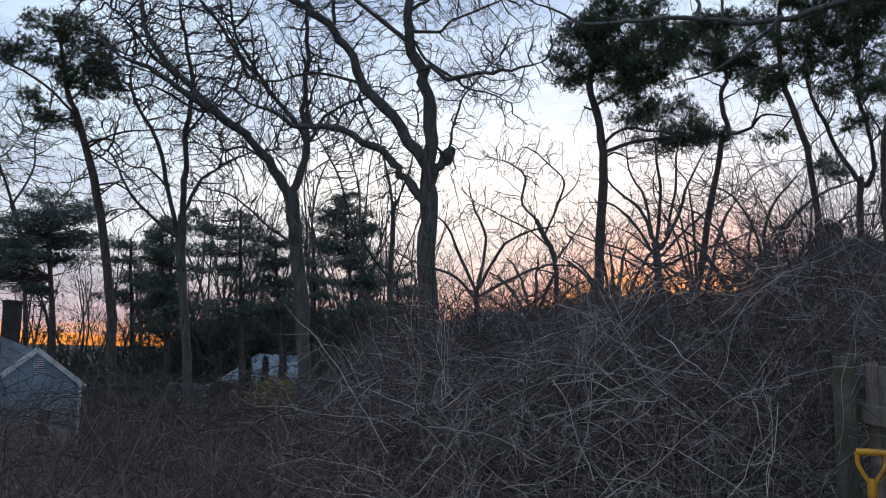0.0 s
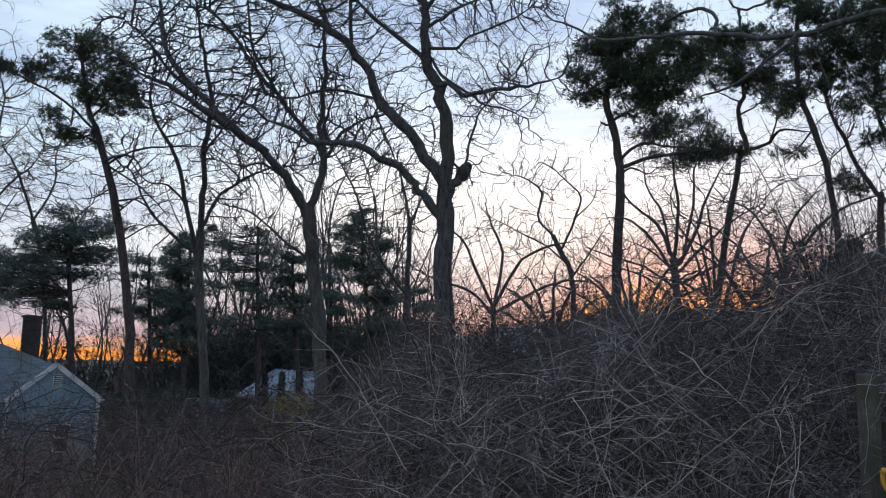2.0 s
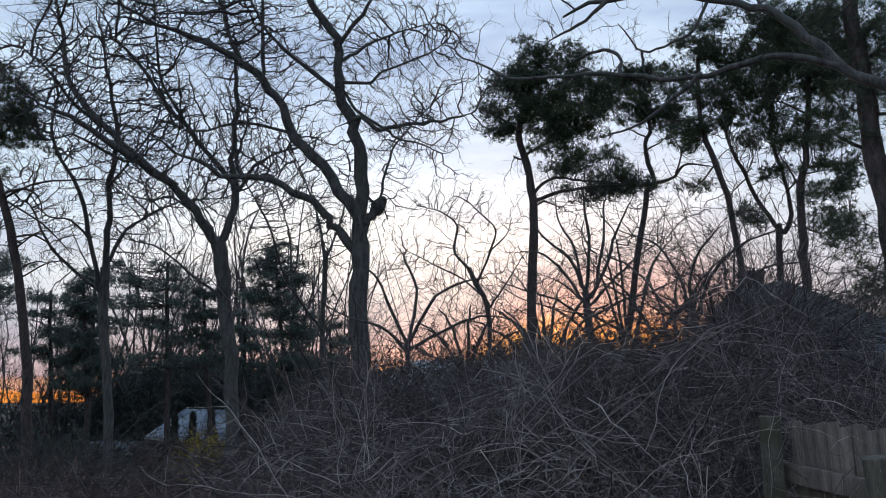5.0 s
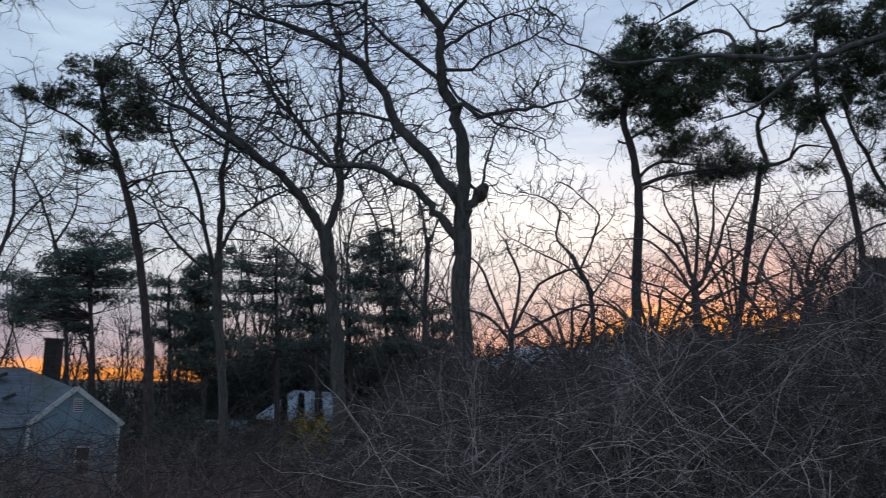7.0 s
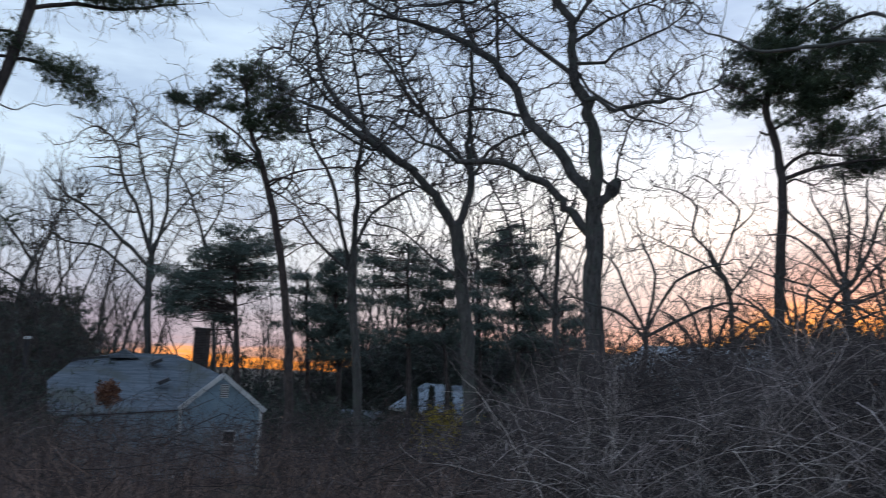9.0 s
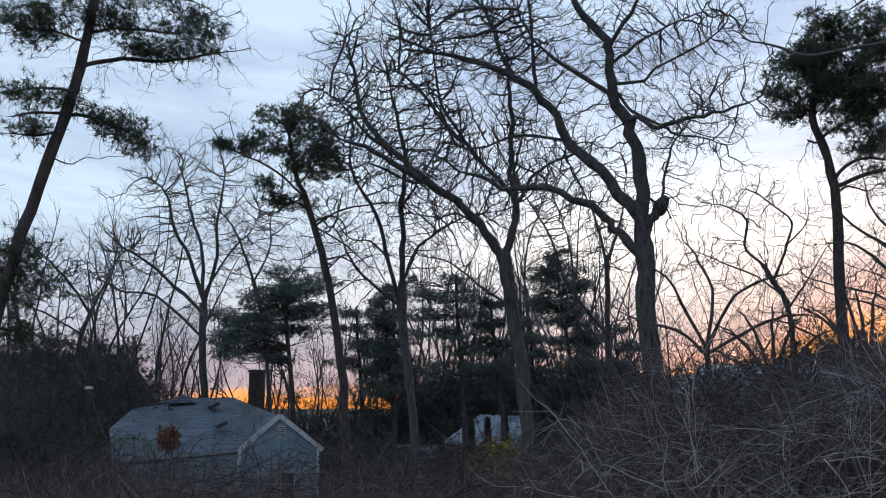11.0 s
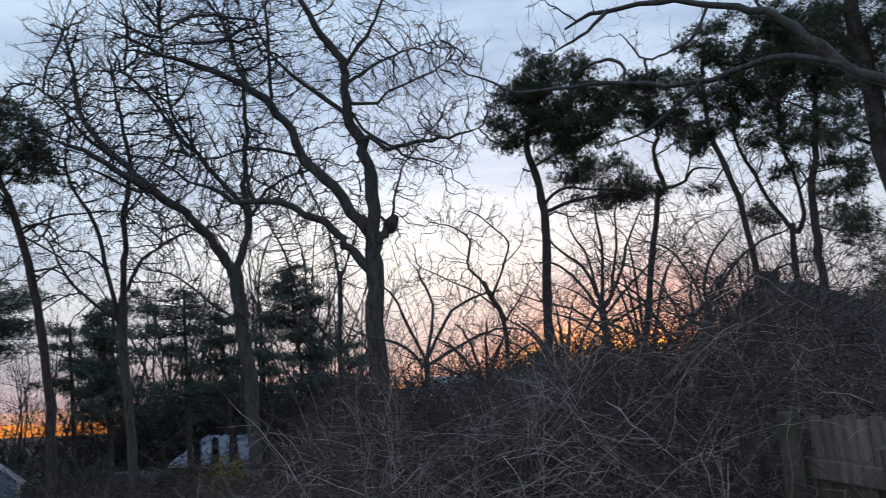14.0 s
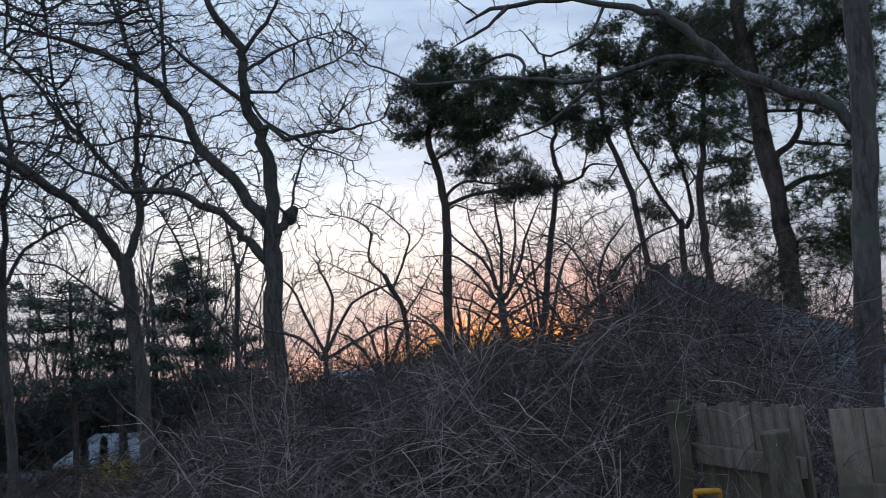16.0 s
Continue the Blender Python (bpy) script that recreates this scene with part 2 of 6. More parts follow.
SHAFT = material("shovel_shaft", (0.20, 0.12, 0.06), (0.36, 0.24, 0.13), 8, 0.6, 0.2, (4, 4, 0.4), 50, 0.05)
STEEL = material("blade_steel", (0.10, 0.10, 0.10), (0.24, 0.23, 0.22), 6, 0.45, 0.1, (1, 1, 1), 50, 0.05, ((0.16, 0.08, 0.04), 8), 0.8)
DARK_METAL = material("dark_flashing", (0.03, 0.03, 0.034), (0.06, 0.06, 0.065), 3, 0.5, 0.1, (1, 1, 1), 30, 0.1)
PALE_METAL = material("pale_metal_roof", (0.29, 0.36, 0.41), (0.45, 0.52, 0.57), 1.2, 0.4, 0.1, (1, 1, 1), 14, 0.05, ((0.2, 0.24, 0.27), 1.1))
FORSYTHIA = material("forsythia_yellow", (0.42, 0.31, 0.03), (0.70, 0.54, 0.08), 3, 0.7, 0, (1, 1, 1), 14, 0.3, islands=True)
RUSSET = material("russet_leaf", (0.16, 0.065, 0.035), (0.28, 0.13, 0.07), 3, 0.8, 0, (1, 1, 1), 14, 0.3, islands=True)


# ---- mesh helpers ----
def unit(v):
    return v / np.maximum(np.linalg.norm(v, axis=-1, keepdims=True), 1e-9)


def raw_mesh(name, verts, faces, mat, smooth=True):
    """faces: an array of triangles or quads, or a list of such arrays."""
    groups = faces if isinstance(faces, list) else [faces]
    me = bpy.data.meshes.new(name)
    flat = np.concatenate([g.ravel() for g in groups]).astype(np.int32)
    sizes = np.concatenate([np.full(len(g), g.shape[1]) for g in groups]).astype(np.int32)
    me.vertices.add(len(verts))
    me.vertices.foreach_set("co", np.asarray(verts, dtype=np.float32).ravel())
    me.loops.add(len(flat))
    me.loops.foreach_set("vertex_index", flat)
    me.polygons.add(len(sizes))
    me.polygons.foreach_set("loop_start", np.concatenate([[0], np.cumsum(sizes)[:-1]]).astype(np.int32))
    me.polygons.foreach_set("use_smooth", np.full(len(sizes), smooth))
    me.update(calc_edges=True)
    me.materials.append(mat)
    return me


def tube_arrays(pts, rad, sides):
    """Tapered tubes along many paths at once: pts (m, n, 3), rad (m, n)."""
    m, n = pts.shape[:2]
    t = unit(np.gradient(pts, axis=1))
    mean = unit(pts[:, -1] - pts[:, 0] + 1e-6)
    helper = np.where(np.abs(mean[:, 2:3]) > 0.8, np.array([[1.0, 0.13, 0]]), np.array([[0.1, 0.2, 1.0]]))
    a = np.repeat(unit(np.cross(mean, helper))[:, None], n, 1)
    n1 = unit(a - (a * t).sum(-1, keepdims=True) * t)
    n2 = np.cross(t, n1)
    ang = np.arange(sides) * 2 * math.pi / sides
    ring = n1[:, :, None] * np.cos(ang)[:, None] + n2[:, :, None] * np.sin(ang)[:, None]
    verts = (pts[:, :, None] + ring * rad[:, :, None, None]).reshape(-1, 3)
    i = (np.arange(m)[:, None, None] * n + np.arange(n - 1)[None, :, None]) * sides
    k = np.arange(sides)[None, None]
    k2 = (k + 1) % sides
    quads = np.stack([i + k, i + k2, i + sides + k2, i + sides + k], -1).reshape(-1, 4)
    return verts, quads


def join(arrays):
    verts, faces, base = [], [], 0
    for v, f in arrays:
        verts.append(v)
        faces.append(f + base)
        base += len(v)
    return np.concatenate(verts), faces


def link(name, me, parent=None, label=""):
    ob = new(name, me)
    if parent:
        ob.parent = parent
    if label:
        ob["label"] = label
    return ob


def part(name, bm, mat, parent, label=""):
    me = bpy.data.meshes.new(name)
    bm.to_mesh(me)
    bm.free()
    me.materials.append(mat)
    return link(name, me, parent, label)


def thing(name, at, label, category, group="", kind="", turn=0):
    ob = new(name)
    ob.empty_display_size = 0.2
    ob.matrix_basis = pose(*at, 0, 0, turn)
    return tagged(ob, label, category, group, kind)


def box(size, at=(0, 0, 0), bevel=0.0, turn=None):
    bm = bmesh.new()
    bmesh.ops.create_cube(bm, size=1, matrix=Matrix.Translation(at) @ (turn or Matrix.Identity(4)) @ Matrix.Diagonal((*size, 1)))
    if bevel:
        bmesh.ops.bevel(bm, geom=bm.edges[:], offset=bevel, segments=2, affect="EDGES", profile=0.6)
    return bm


def resample(points, n):
    """A smooth curve through a few points, at n even steps."""
    p = np.asarray(points, float)
    if len(p) == 2:
        return p[0] + (p[1] - p[0]) * np.linspace(0, 1, n)[:, None]
    e = np.concatenate([2 * p[:1] - p[1:2], p, 2 * p[-1:] - p[-2:-1]])
    s = np.linspace(0, len(p) - 1 - 1e-6, n)
    i = s.astype(int)
    u = (s - i)[:, None]
    a, b, c, d = e[i], e[i + 1], e[i + 2], e[i + 3]
    return 0.5 * (2 * b + (c - a) * u + (2 * a - 5 * b + 4 * c - d) * u ** 2 + (3 * b - a - 3 * c + d) * u ** 3)


def runs(rng, start, way, length, n, crook, lift):
    """Crooked paths that set out from start along way; lift bends them up or down."""
    pts = [start]
    d = unit(way)
    step = (length / n)[:, None]
    for _ in range(n):
        d = unit(d + rng.normal(0, crook, d.shape) + np.array([0, 0, lift]))
        pts.append(pts[-1] + d * step)
    return np.stack(pts, 1)


def sprout(rng, pts, rad, per, length, n, lo=0.25, angle=(30, 70), crook=0.22, lift=0.05, thin=0.55, least=0.004, most=1.0):
    """Side shoots on many branches at once."""
    m, k = pts.shape[:2]
    u = lo + (0.98 - lo) * rng.random((m, per))
    i = np.minimum((u * (k - 1)).astype(int), k - 2)
    fr = u * (k - 1) - i
    row = np.arange(m)[:, None]
    p = pts[row, i] * (1 - fr[..., None]) + pts[row, i + 1] * fr[..., None]
    t = unit(pts[row, i + 1] - pts[row, i])
    r = rad[row, i] * (1 - fr) + rad[row, i + 1] * fr
    v = rng.normal(size=t.shape)
    v = unit(v - (v * t).sum(-1, keepdims=True) * t)
    a = np.radians(angle[0] + (angle[1] - angle[0]) * rng.random((m, per)))[..., None]
    d = (np.cos(a) * t + np.sin(a) * v).reshape(-1, 3)
    size = length * (0.45 + 0.8 * rng.random((m, per))) * (1.1 - 0.5 * u)
    out = runs(rng, p.reshape(-1, 3), d, size.ravel(), n, crook, lift)
    r0 = np.clip(r * thin, least, most).ravel()[:, None]
    return out, np.maximum(r0 * np.linspace(1, 0.35, n + 1)[None], least * 0.7)


def colonise(rng, nodes, goals, step, reach, kill, rounds=60, crook=0.3, lift=0.0):
    """Twigs that grow from nodes towards goals, forking where the goals part. Gives places and parents; the first len(nodes) are the given ones."""
    pos, parent = [nodes], [np.full(len(nodes), -1)]
    gap = np.linalg.norm(goals[:, None] - nodes[None], axis=2)
    near, dist = gap.argmin(1), gap.min(1)
    kids = np.zeros(len(nodes), int)
    every = nodes
    for _ in range(rounds):
        live = (dist < reach) & (kids[near] < 3)
        if not live.any():
            break
        who, back = np.unique(near[live], return_inverse=True)
        pull = np.zeros((len(who), 3))
        np.add.at(pull, back, unit(goals[live] - every[near[live]]))
        way = unit(unit(pull) + rng.normal(0, crook, pull.shape) + [0, 0, lift])
        fresh = every[who] + way * step
        kids[who] += 1
        base = len(every)
        every = np.concatenate([every, fresh])
        kids = np.concatenate([kids, np.zeros(len(fresh), int)])
        parent.append(who)
        for lo in range(0, len(fresh), 400):
            gap = np.linalg.norm(goals[:, None] - fresh[None, lo:lo + 400], axis=2)
            best, at = gap.min(1), gap.argmin(1)
            nearer = best < dist
            near, dist = np.where(nearer, base + lo + at, near), np.where(nearer, best, dist)
        keep = dist > kill
        goals, near, dist = goals[keep], near[keep], dist[keep]
        if not len(goals):
            break
    return every, np.concatenate(parent)


def chains(pos, parent, tip, power, most):
    """The grown net as runs of twig, thickest child first, batched by their number of points."""
    count = np.ones(len(pos))
    heir = np.full(len(pos), -1)
    for i in range(len(pos) - 1, -1, -1):
        j = parent[i]
        if j >= 0:
            count[j] += count[i] if heir[i] >= 0 else 0
            if heir[j] < 0 or count[i] > count[heir[j]]:
                heir[j] = i
    rad = np.minimum(tip * count ** power, most)
    batches = collections.defaultdict(list)
    for i in range(len(pos)):
        j = parent[i]
        if j < 0 or (parent[j] >= 0 and heir[j] == i):
            continue
        row = [j, i]
        while heir[row[-1]] >= 0:
            row.append(heir[row[-1]])
        batches[len(row)].append(row)
    made = []
    for rows in batches.values():
        rows = np.array(rows)
        r = rad[rows]
        r[:, 0] = r[:, 1]
        made.append((pos[rows], r))
    return made


def ground_z(x, y):
    """The land: level by the fence, falling to the houses in the hollow, higher under the neighbour's house, with a wooded knoll beyond."""
    x, y = np.asarray(x, float), np.asarray(y, float)
    fall = np.clip((y - 5) / 28, 0, 1)
    fall = fall * fall * (3 - 2 * fall)
    side = np.clip((x - 2) / 12, 0, 1) * np.clip((45 - y) / 30, 0, 1)
    bearing = np.degrees(np.arctan2(x, np.maximum(y, 1)))
    knoll = 6.9 * np.exp(-((y - 49) / 7) ** 2) * np.clip((bearing - 5) / 5, 0, 1) * np.clip((38 - bearing) / 8, 0, 1)
    far = np.hypot(x, y)
    knoll = knoll + 8.6 * np.exp(-((far - 62) / 8) ** 2) * np.clip((-30.5 - bearing) / 5, 0, 1) * np.clip((bearing + 75) / 8, 0, 1) * (y > 1)
    knoll = knoll + 7.4 * np.exp(-((y - 70) / 8) ** 2) * np.clip((bearing + 19) / 2.5, 0, 1) * np.clip((10 - bearing) / 6, 0, 1)
    return knoll - 3.4 * fall * (1 - 0.55 * side) + 0.08 * np.sin(x * 0.7) * np.cos(y * 0.5) * np.clip((y - 4) / 8, 0, 1)


# ---- ground, one sheet to the horizon ----
gx = np.concatenate([[-1500, -400, -150], np.linspace(-60, 60, 61), [150, 400, 1500]])
gy = np.concatenate([[-1500, -300, -60], np.linspace(-20, 90, 56), [150, 400, 1500]])
GX, GY = np.meshgrid(gx, gy)
gv = np.stack([GX, GY, ground_z(GX, GY)], -1).reshape(-1, 3)
w = len(gx)
gi = (np.arange(len(gy) - 1)[:, None] * w + np.arange(w - 1)[None]).ravel()
tagged(new("ground", raw_mesh("ground", gv, np.stack([gi, gi + 1, gi + w + 1, gi + w], -1), SOIL)),
       "brown leaf-littered ground sloping down to a hollow", "ground", kind="structure")


# ---- trees ----
class Oak:
    """A bare broadleaf tree: hand-set trunk and limbs, then three orders of side shoots."""
    bark, twig, kind = OAK_BARK, OAK_TWIG, "oak_tree"

    def __init__(self, base, seed, fine=1.0, burl=None, density=1.0, needle=0.17, wild=1.0, kind="", lift=0.03, span=1.0):
        self.x, self.y = base
        self.rng = np.random.default_rng(seed)
        self.fine, self.burl, self.density, self.needle, self.wild, self.lift, self.span = fine, burl, density, needle, wild, lift, span
        self.z = float(ground_z(self.x, self.y))
        self.far = math.hypot(self.x, self.y)
        a = math.atan2(self.x, self.y)
        self.side = np.array([math.cos(a), -math.sin(a), 0])
        self.deep = np.array([math.sin(a), math.cos(a), 0])
        self.stems, self.flats, self.pads, self.lobes = [], [], [], []
        self.root = thing(kind or self.kind, (self.x, self.y, self.z), "", "tree", "trees of the wood")

    def stem(self, name, r0, r1, outline):
        r0, r1 = r0 * (0.7 if name == "trunk" else 0.88), r1
        p = np.array([self.side * u + np.array([0, 0, z - self.z]) for u, z in outline])
        if name == "trunk":
            p = np.concatenate([[p[0] * [1, 1, 0] - [0, 0, 0.25]], p])
        elif self.flats:
            p = np.concatenate([[self.nearest(p[0])[0]], p]) if np.linalg.norm(self.nearest(p[0])[0] - p[0]) > 0.04 else p
        n = max(8, 3 * len(p))
        q = resample(p, n)
        wob = self.rng.normal(0, 1, q.shape) * min(0.05, r0 * (0.12 if name == "trunk" else 0.25))
        wob[0] = 0
        q = q + wob
        reach = np.concatenate([[0], np.cumsum(np.linalg.norm(np.diff(q, axis=0), axis=1))])
        depth = np.zeros(n)
        if name != "trunk":
            depth = self.nearest(q[0])[1] + reach * self.rng.uniform(-0.5, 0.5)
        self.flats.append((q, depth))
        # limbs swing towards or away from the clearing
        eye = np.array([-self.x, -self.y, 1.6 - self.z])
        q = eye + (q - eye) * (1 + depth / self.far)[:, None]
        end = r1 if name == "trunk" or r1 > 0.1 else r1 * 0.5
        r = (end + (r0 - end) * np.linspace(1, 0, n) ** 0.62) * (1 + 0.06 * self.rng.normal(size=n))
        if name == "trunk":
            r[0], r[1] = r0 * 1.5, r0 * 1.1
        self.stems.append((name, q, r))

    def nearest(self, p):
        """The nearest place on the older stems and how far forward or back they run there, so that limbs meet their parent."""
        best, place, depth = 1e9, p, 0.0
        for q, d in self.flats:
            gap = np.linalg.norm(q - p, axis=1)
            i = int(gap.argmin())
            if gap[i] < best:
                best, place, depth = gap[i], q[i], float(d[i])
        return place, depth

    def wood(self):
        for name, q, r in self.stems:
            v, f = tube_arrays(q[None], r[None], 10 if r[0] > 0.1 else 7)
            link(name, raw_mesh(name, v, f, self.bark), self.root)

    def limbs(self, n=16):
        rows = [(resample(q[::2], n), np.interp(np.linspace(0, 1, n), np.linspace(0, 1, len(r)), r)) for name, q, r in self.stems if name == "limb" and r[-1] < 0.09]
        return np.stack([a for a, _ in rows]), np.stack([b for _, b in rows])

    def crown(self, *lobes):
        """Rounded reaches of the crown that the twigs fill: side, height, half width, half height."""
        self.lobes += lobes

    def goals(self, grain):
        """Places that the twigs grow towards: about the outer limbs, and in the lobes of the crown."""
        rng, found = self.rng, []
        p, r = self.limbs()
        for q in p:
            size = np.linalg.norm(q[-1] - q[0])
            n = max(8, int(17 * min(1.1, self.density) * size / grain))
            u = rng.uniform(0.3, 1.05, n)
            i = np.minimum((u * 15).astype(int), 14)
            f = (u * 15 - i)[:, None]
            found.append(q[i] * (1 - f) + q[i + 1] * f + rng.normal(0, 1, (n, 3)) * min(0.17 * size, 3.6 * grain) + [0, 0, 0.05 * size])
        wood = p.reshape(-1, 3)
        for u, z, ru, rz in self.lobes:
            n = int(4.7 * self.density * ru * rz / grain ** 2)
            d = unit(rng.normal(size=(n, 3))) * rng.random((n, 1)) ** 0.45
            c = self.side * u + np.array([0, 0, z - self.z])
            c = c + self.deep * ((wood[np.linalg.norm(wood - c, axis=1).argmin()] - c) @ self.deep)
            found.append(c + self.side * d[:, :1] * ru + self.deep * d[:, 1:2] * min(ru, rz) + np.array([0, 0, 1.0]) * d[:, 2:] * rz)
        return np.concatenate(found)

    def finish(self, label):
        tagged(self.root, label)
        self.wood()
        rng = self.rng
        grain = 0.2 * (self.far / 25) ** 0.75 * self.span
        tip = 0.0045 * self.far / 25 * self.fine
        p0, r0 = self.limbs(28)
        pos, parent = colonise(rng, p0[:, 5:].reshape(-1, 3), self.goals(grain), grain * 0.8, grain * 14, grain * 1.0, 60, 0.17 * self.wild, self.lift)
        net = chains(pos, parent, tip * 1.1, 0.56, 0.05 * self.far / 22)
        arrays = []
        for q, r in net:
            arrays.append(tube_arrays(q, r, 4 if q.shape[1] > 8 else 3))
            q2, r2 = sprout(rng, q, r, max(1, int(0.75 * q.shape[1])), grain * 1.9, 2, 0.15, (25, 60), 0.2 * self.wild, 0.03 + self.lift, 0.7, tip)
            arrays.append(tube_arrays(q2, r2, 3))
        v, f = join(arrays)
        link("fine_branching", raw_mesh("fine_branching", v, f, self.twig), self.root, "fine bare twigs")["kind"] = "stuff"
        if self.burl:
            at = self.stems[13][1][-1]
            bm = bmesh.new()
            bmesh.ops.create_icosphere(bm, subdivisions=3, radius=0.2, matrix=Matrix.Translation(at) @ pose(0, 0, 0, 0, 35) @ Matrix.Diagonal((0.95, 0.9, 1.5, 1)))
            for vert in bm.verts:
                vert.co += Vector(at - np.array(vert.co)) * (0.35 * noise.noise(vert.co * 4))
            part("burl", bm, self.bark, self.root, "dark rotten burl at a broken limb")


def tufts(rng, centres, needle, blades, width):
    """Sprays of thin needles round many points: one long triangle each."""
    c = np.repeat(centres, blades, 0)
    lean = np.repeat(unit(rng.normal(0, 1, centres.shape) + [0, 0, 0.5]), blades, 0)
    d = unit(rng.normal(0, 1, c.shape) + 0.9 * lean)
    s = unit(np.cross(d, rng.normal(0, 1, c.shape))) * (width / 2)
    tip = c + d * needle * (0.7 + 0.6 * rng.random((len(c), 1)))
    v = np.stack([c - s, c + s, tip], 1).reshape(-1, 3)
    return v, np.arange(len(v)).reshape(-1, 3)


class Pine(Oak):
    """A pine: hand-set trunk and boughs, pads of foliage made of needle sprays on thin branchlets."""
    bark, kind = PINE_BARK, "pine_tree"

    def pad(self, u, z, ru, rz):
        self.pads.append((self.side * u + np.array([0, 0, z - self.z]), ru, rz))

    def finish(self, label):
        tagged(self.root, label)
        self.wood()
        rng = self.rng
        least = 0.005 * self.far / 27
        wood = np.concatenate([q for _, q, _ in self.stems])
        starts, ends, sprays = [], [], []
        for c, ru, rz in self.pads:
            flat = 0.7 if self.needle > 0.2 else 1.0
            clumps = max(5, int(self.density * 17 * ru * max(rz, 0.35) / (self.needle / 0.17)))
            rz = rz * flat
            d = unit(rng.normal(size=(clumps, 3))) * (rng.random((clumps, 1)) ** 0.4)
            mid = c + self.side * (d[:, :1] * ru) + self.deep * (d[:, 1:2] * ru * 0.9) + np.array([0, 0, 1.0]) * (d[:, 2:] * rz)
            for p in mid:
                i = int((np.linalg.norm(wood - p, axis=1) + 0.6 * np.maximum(wood[:, 2] - p[2], 0)).argmin())
                starts.append(wood[i])
                ends.append(p)
            per = 15
            off = rng.normal(0, 1, (clumps, per, 3)) * np.array([1, 1, 0.55 * flat]) * self.needle * 1.05
            sprays.append((mid[:, None] + off).reshape(-1, 3))
        a, b = np.array(starts), np.array(ends)
        s = np.linspace(0, 1, 7)[None, :, None]
        sag = np.linalg.norm(b - a, axis=1)[:, None, None] * np.sin(s * math.pi) * 0.12
        paths = a[:, None] * (1 - s) + b[:, None] * s + sag * rng.normal(0, 0.8, (len(a), 1, 3)) + rng.normal(0, 0.03, (len(a), 7, 3)) * np.sin(s * math.pi)
        rad = np.linspace(0.016, 0.005, 7)[None] * np.ones((len(a), 1)) * self.far / 27
        p2, r2 = sprout(rng, paths, rad, 2, 0.5, 2, 0.4, (30, 70), 0.25, 0.02, 0.6, least)
        arrays = [tube_arrays(paths, rad, 3), tube_arrays(p2, r2, 3)]
        if len(self.stems) > 1:
            grain = 0.26 * (self.far / 25) ** 0.75
            p0, r0 = self.limbs(20)
            tall = self.stems[0][1]
            stem = resample(tall[len(tall) // 2:], 20)
            pos, parent = colonise(rng, np.concatenate([p0[:, 4:].reshape(-1, 3), stem]), self.goals(grain), grain * 0.8, grain * 10, grain, 40, 0.2)
            for q, r in chains(pos, parent, 0.0046 * self.far / 25, 0.48, 0.03):
                arrays.append(tube_arrays(q, r, 3))
                q2, r2 = sprout(rng, q, r, max(1, q.shape[1] // 2), grain * 1.5, 2, 0.15, (30, 65), 0.2, 0.02, 0.7, 0.0042 * self.far / 25)
                arrays.append(tube_arrays(q2, r2, 3))
        v, f = join(arrays)
        link("fine_branching", raw_mesh("fine_branching", v, f, self.bark), self.root, "thin pine branchlets")["kind"] = "stuff"
        v, f = tufts(rng, np.concatenate(sprays + [p2[:, -1]]), self.needle * 1.1, 8 if self.far > 40 else 14 if self.far > 22 else 16, 0.00064 * self.far)
        link("crown", raw_mesh("crown", v, f, SOFT_NEEDLES if self.needle > 0.2 else NEEDLES, False), self.root, "dark green needle tufts")["kind"] = "stuff"


great_oak = Oak((-0.29, 22.00), 11, burl=(3, 2))
great_oak.stem("trunk", 0.360, 0.240, [(-0.00, 1.31), (-0.08, 3.68), (-0.10, 5.21), (-0.13, 6.30)])
great_oak.stem("limb", 0.220, 0.050, [(-0.13, 6.30), (-0.16, 7.91), (-0.37, 9.06), (-0.73, 9.99), (-0.77, 11.09), (-0.95, 11.70), (-1.57, 12.66), (-2.05, 13.55), (-2.53, 14.63)])
great_oak.stem("limb", 0.200, 0.050, [(-0.30, 6.71), (-1.02, 7.77), (-1.86, 8.60), (-2.47, 9.85), (-2.94, 10.45), (-3.80, 11.05), (-4.90, 11.49), (-5.84, 11.84), (-7.26, 12.54)])
great_oak.stem("limb", 0.160, 0.040, [(-0.20, 5.52), (-0.67, 6.08), (-1.05, 6.49), (-1.65, 7.06), (-2.72, 7.52), (-3.78, 7.52), (-4.39, 7.93), (-5.16, 8.19)])
great_oak.stem("limb", 0.100, 0.030, [(-0.46, 9.18), (-0.05, 9.30), (0.42, 9.01), (1.22, 9.20), (2.02, 9.26), (3.00, 9.53)])
great_oak.stem("limb", 0.060, 0.020, [(-0.63, 10.07), (-0.20, 9.47), (0.58, 9.01), (0.81, 8.79), (1.52, 8.61), (1.98, 8.40)])
great_oak.stem("limb", 0.090, 0.030, [(-0.73, 9.99), (-1.44, 10.59), (-2.39, 11.29), (-3.02, 12.15), (-3.49, 13.20)])
great_oak.stem("limb", 0.090, 0.030, [(-0.78, 10.58), (-0.76, 11.43), (-0.12, 12.47), (0.26, 13.35), (0.60, 14.62)])
great_oak.stem("limb", 0.070, 0.020, [(-1.86, 8.76), (-3.33, 9.09), (-4.40, 8.82), (-5.17, 8.92)])
great_oak.stem("limb", 0.080, 0.030, [(-2.89, 10.44), (-2.92, 11.81), (-3.01, 13.55), (-2.85, 14.99)])
great_oak.stem("limb", 0.070, 0.030, [(-3.49, 10.88), (-3.93, 11.82), (-4.13, 12.69), (-4.62, 13.74)])
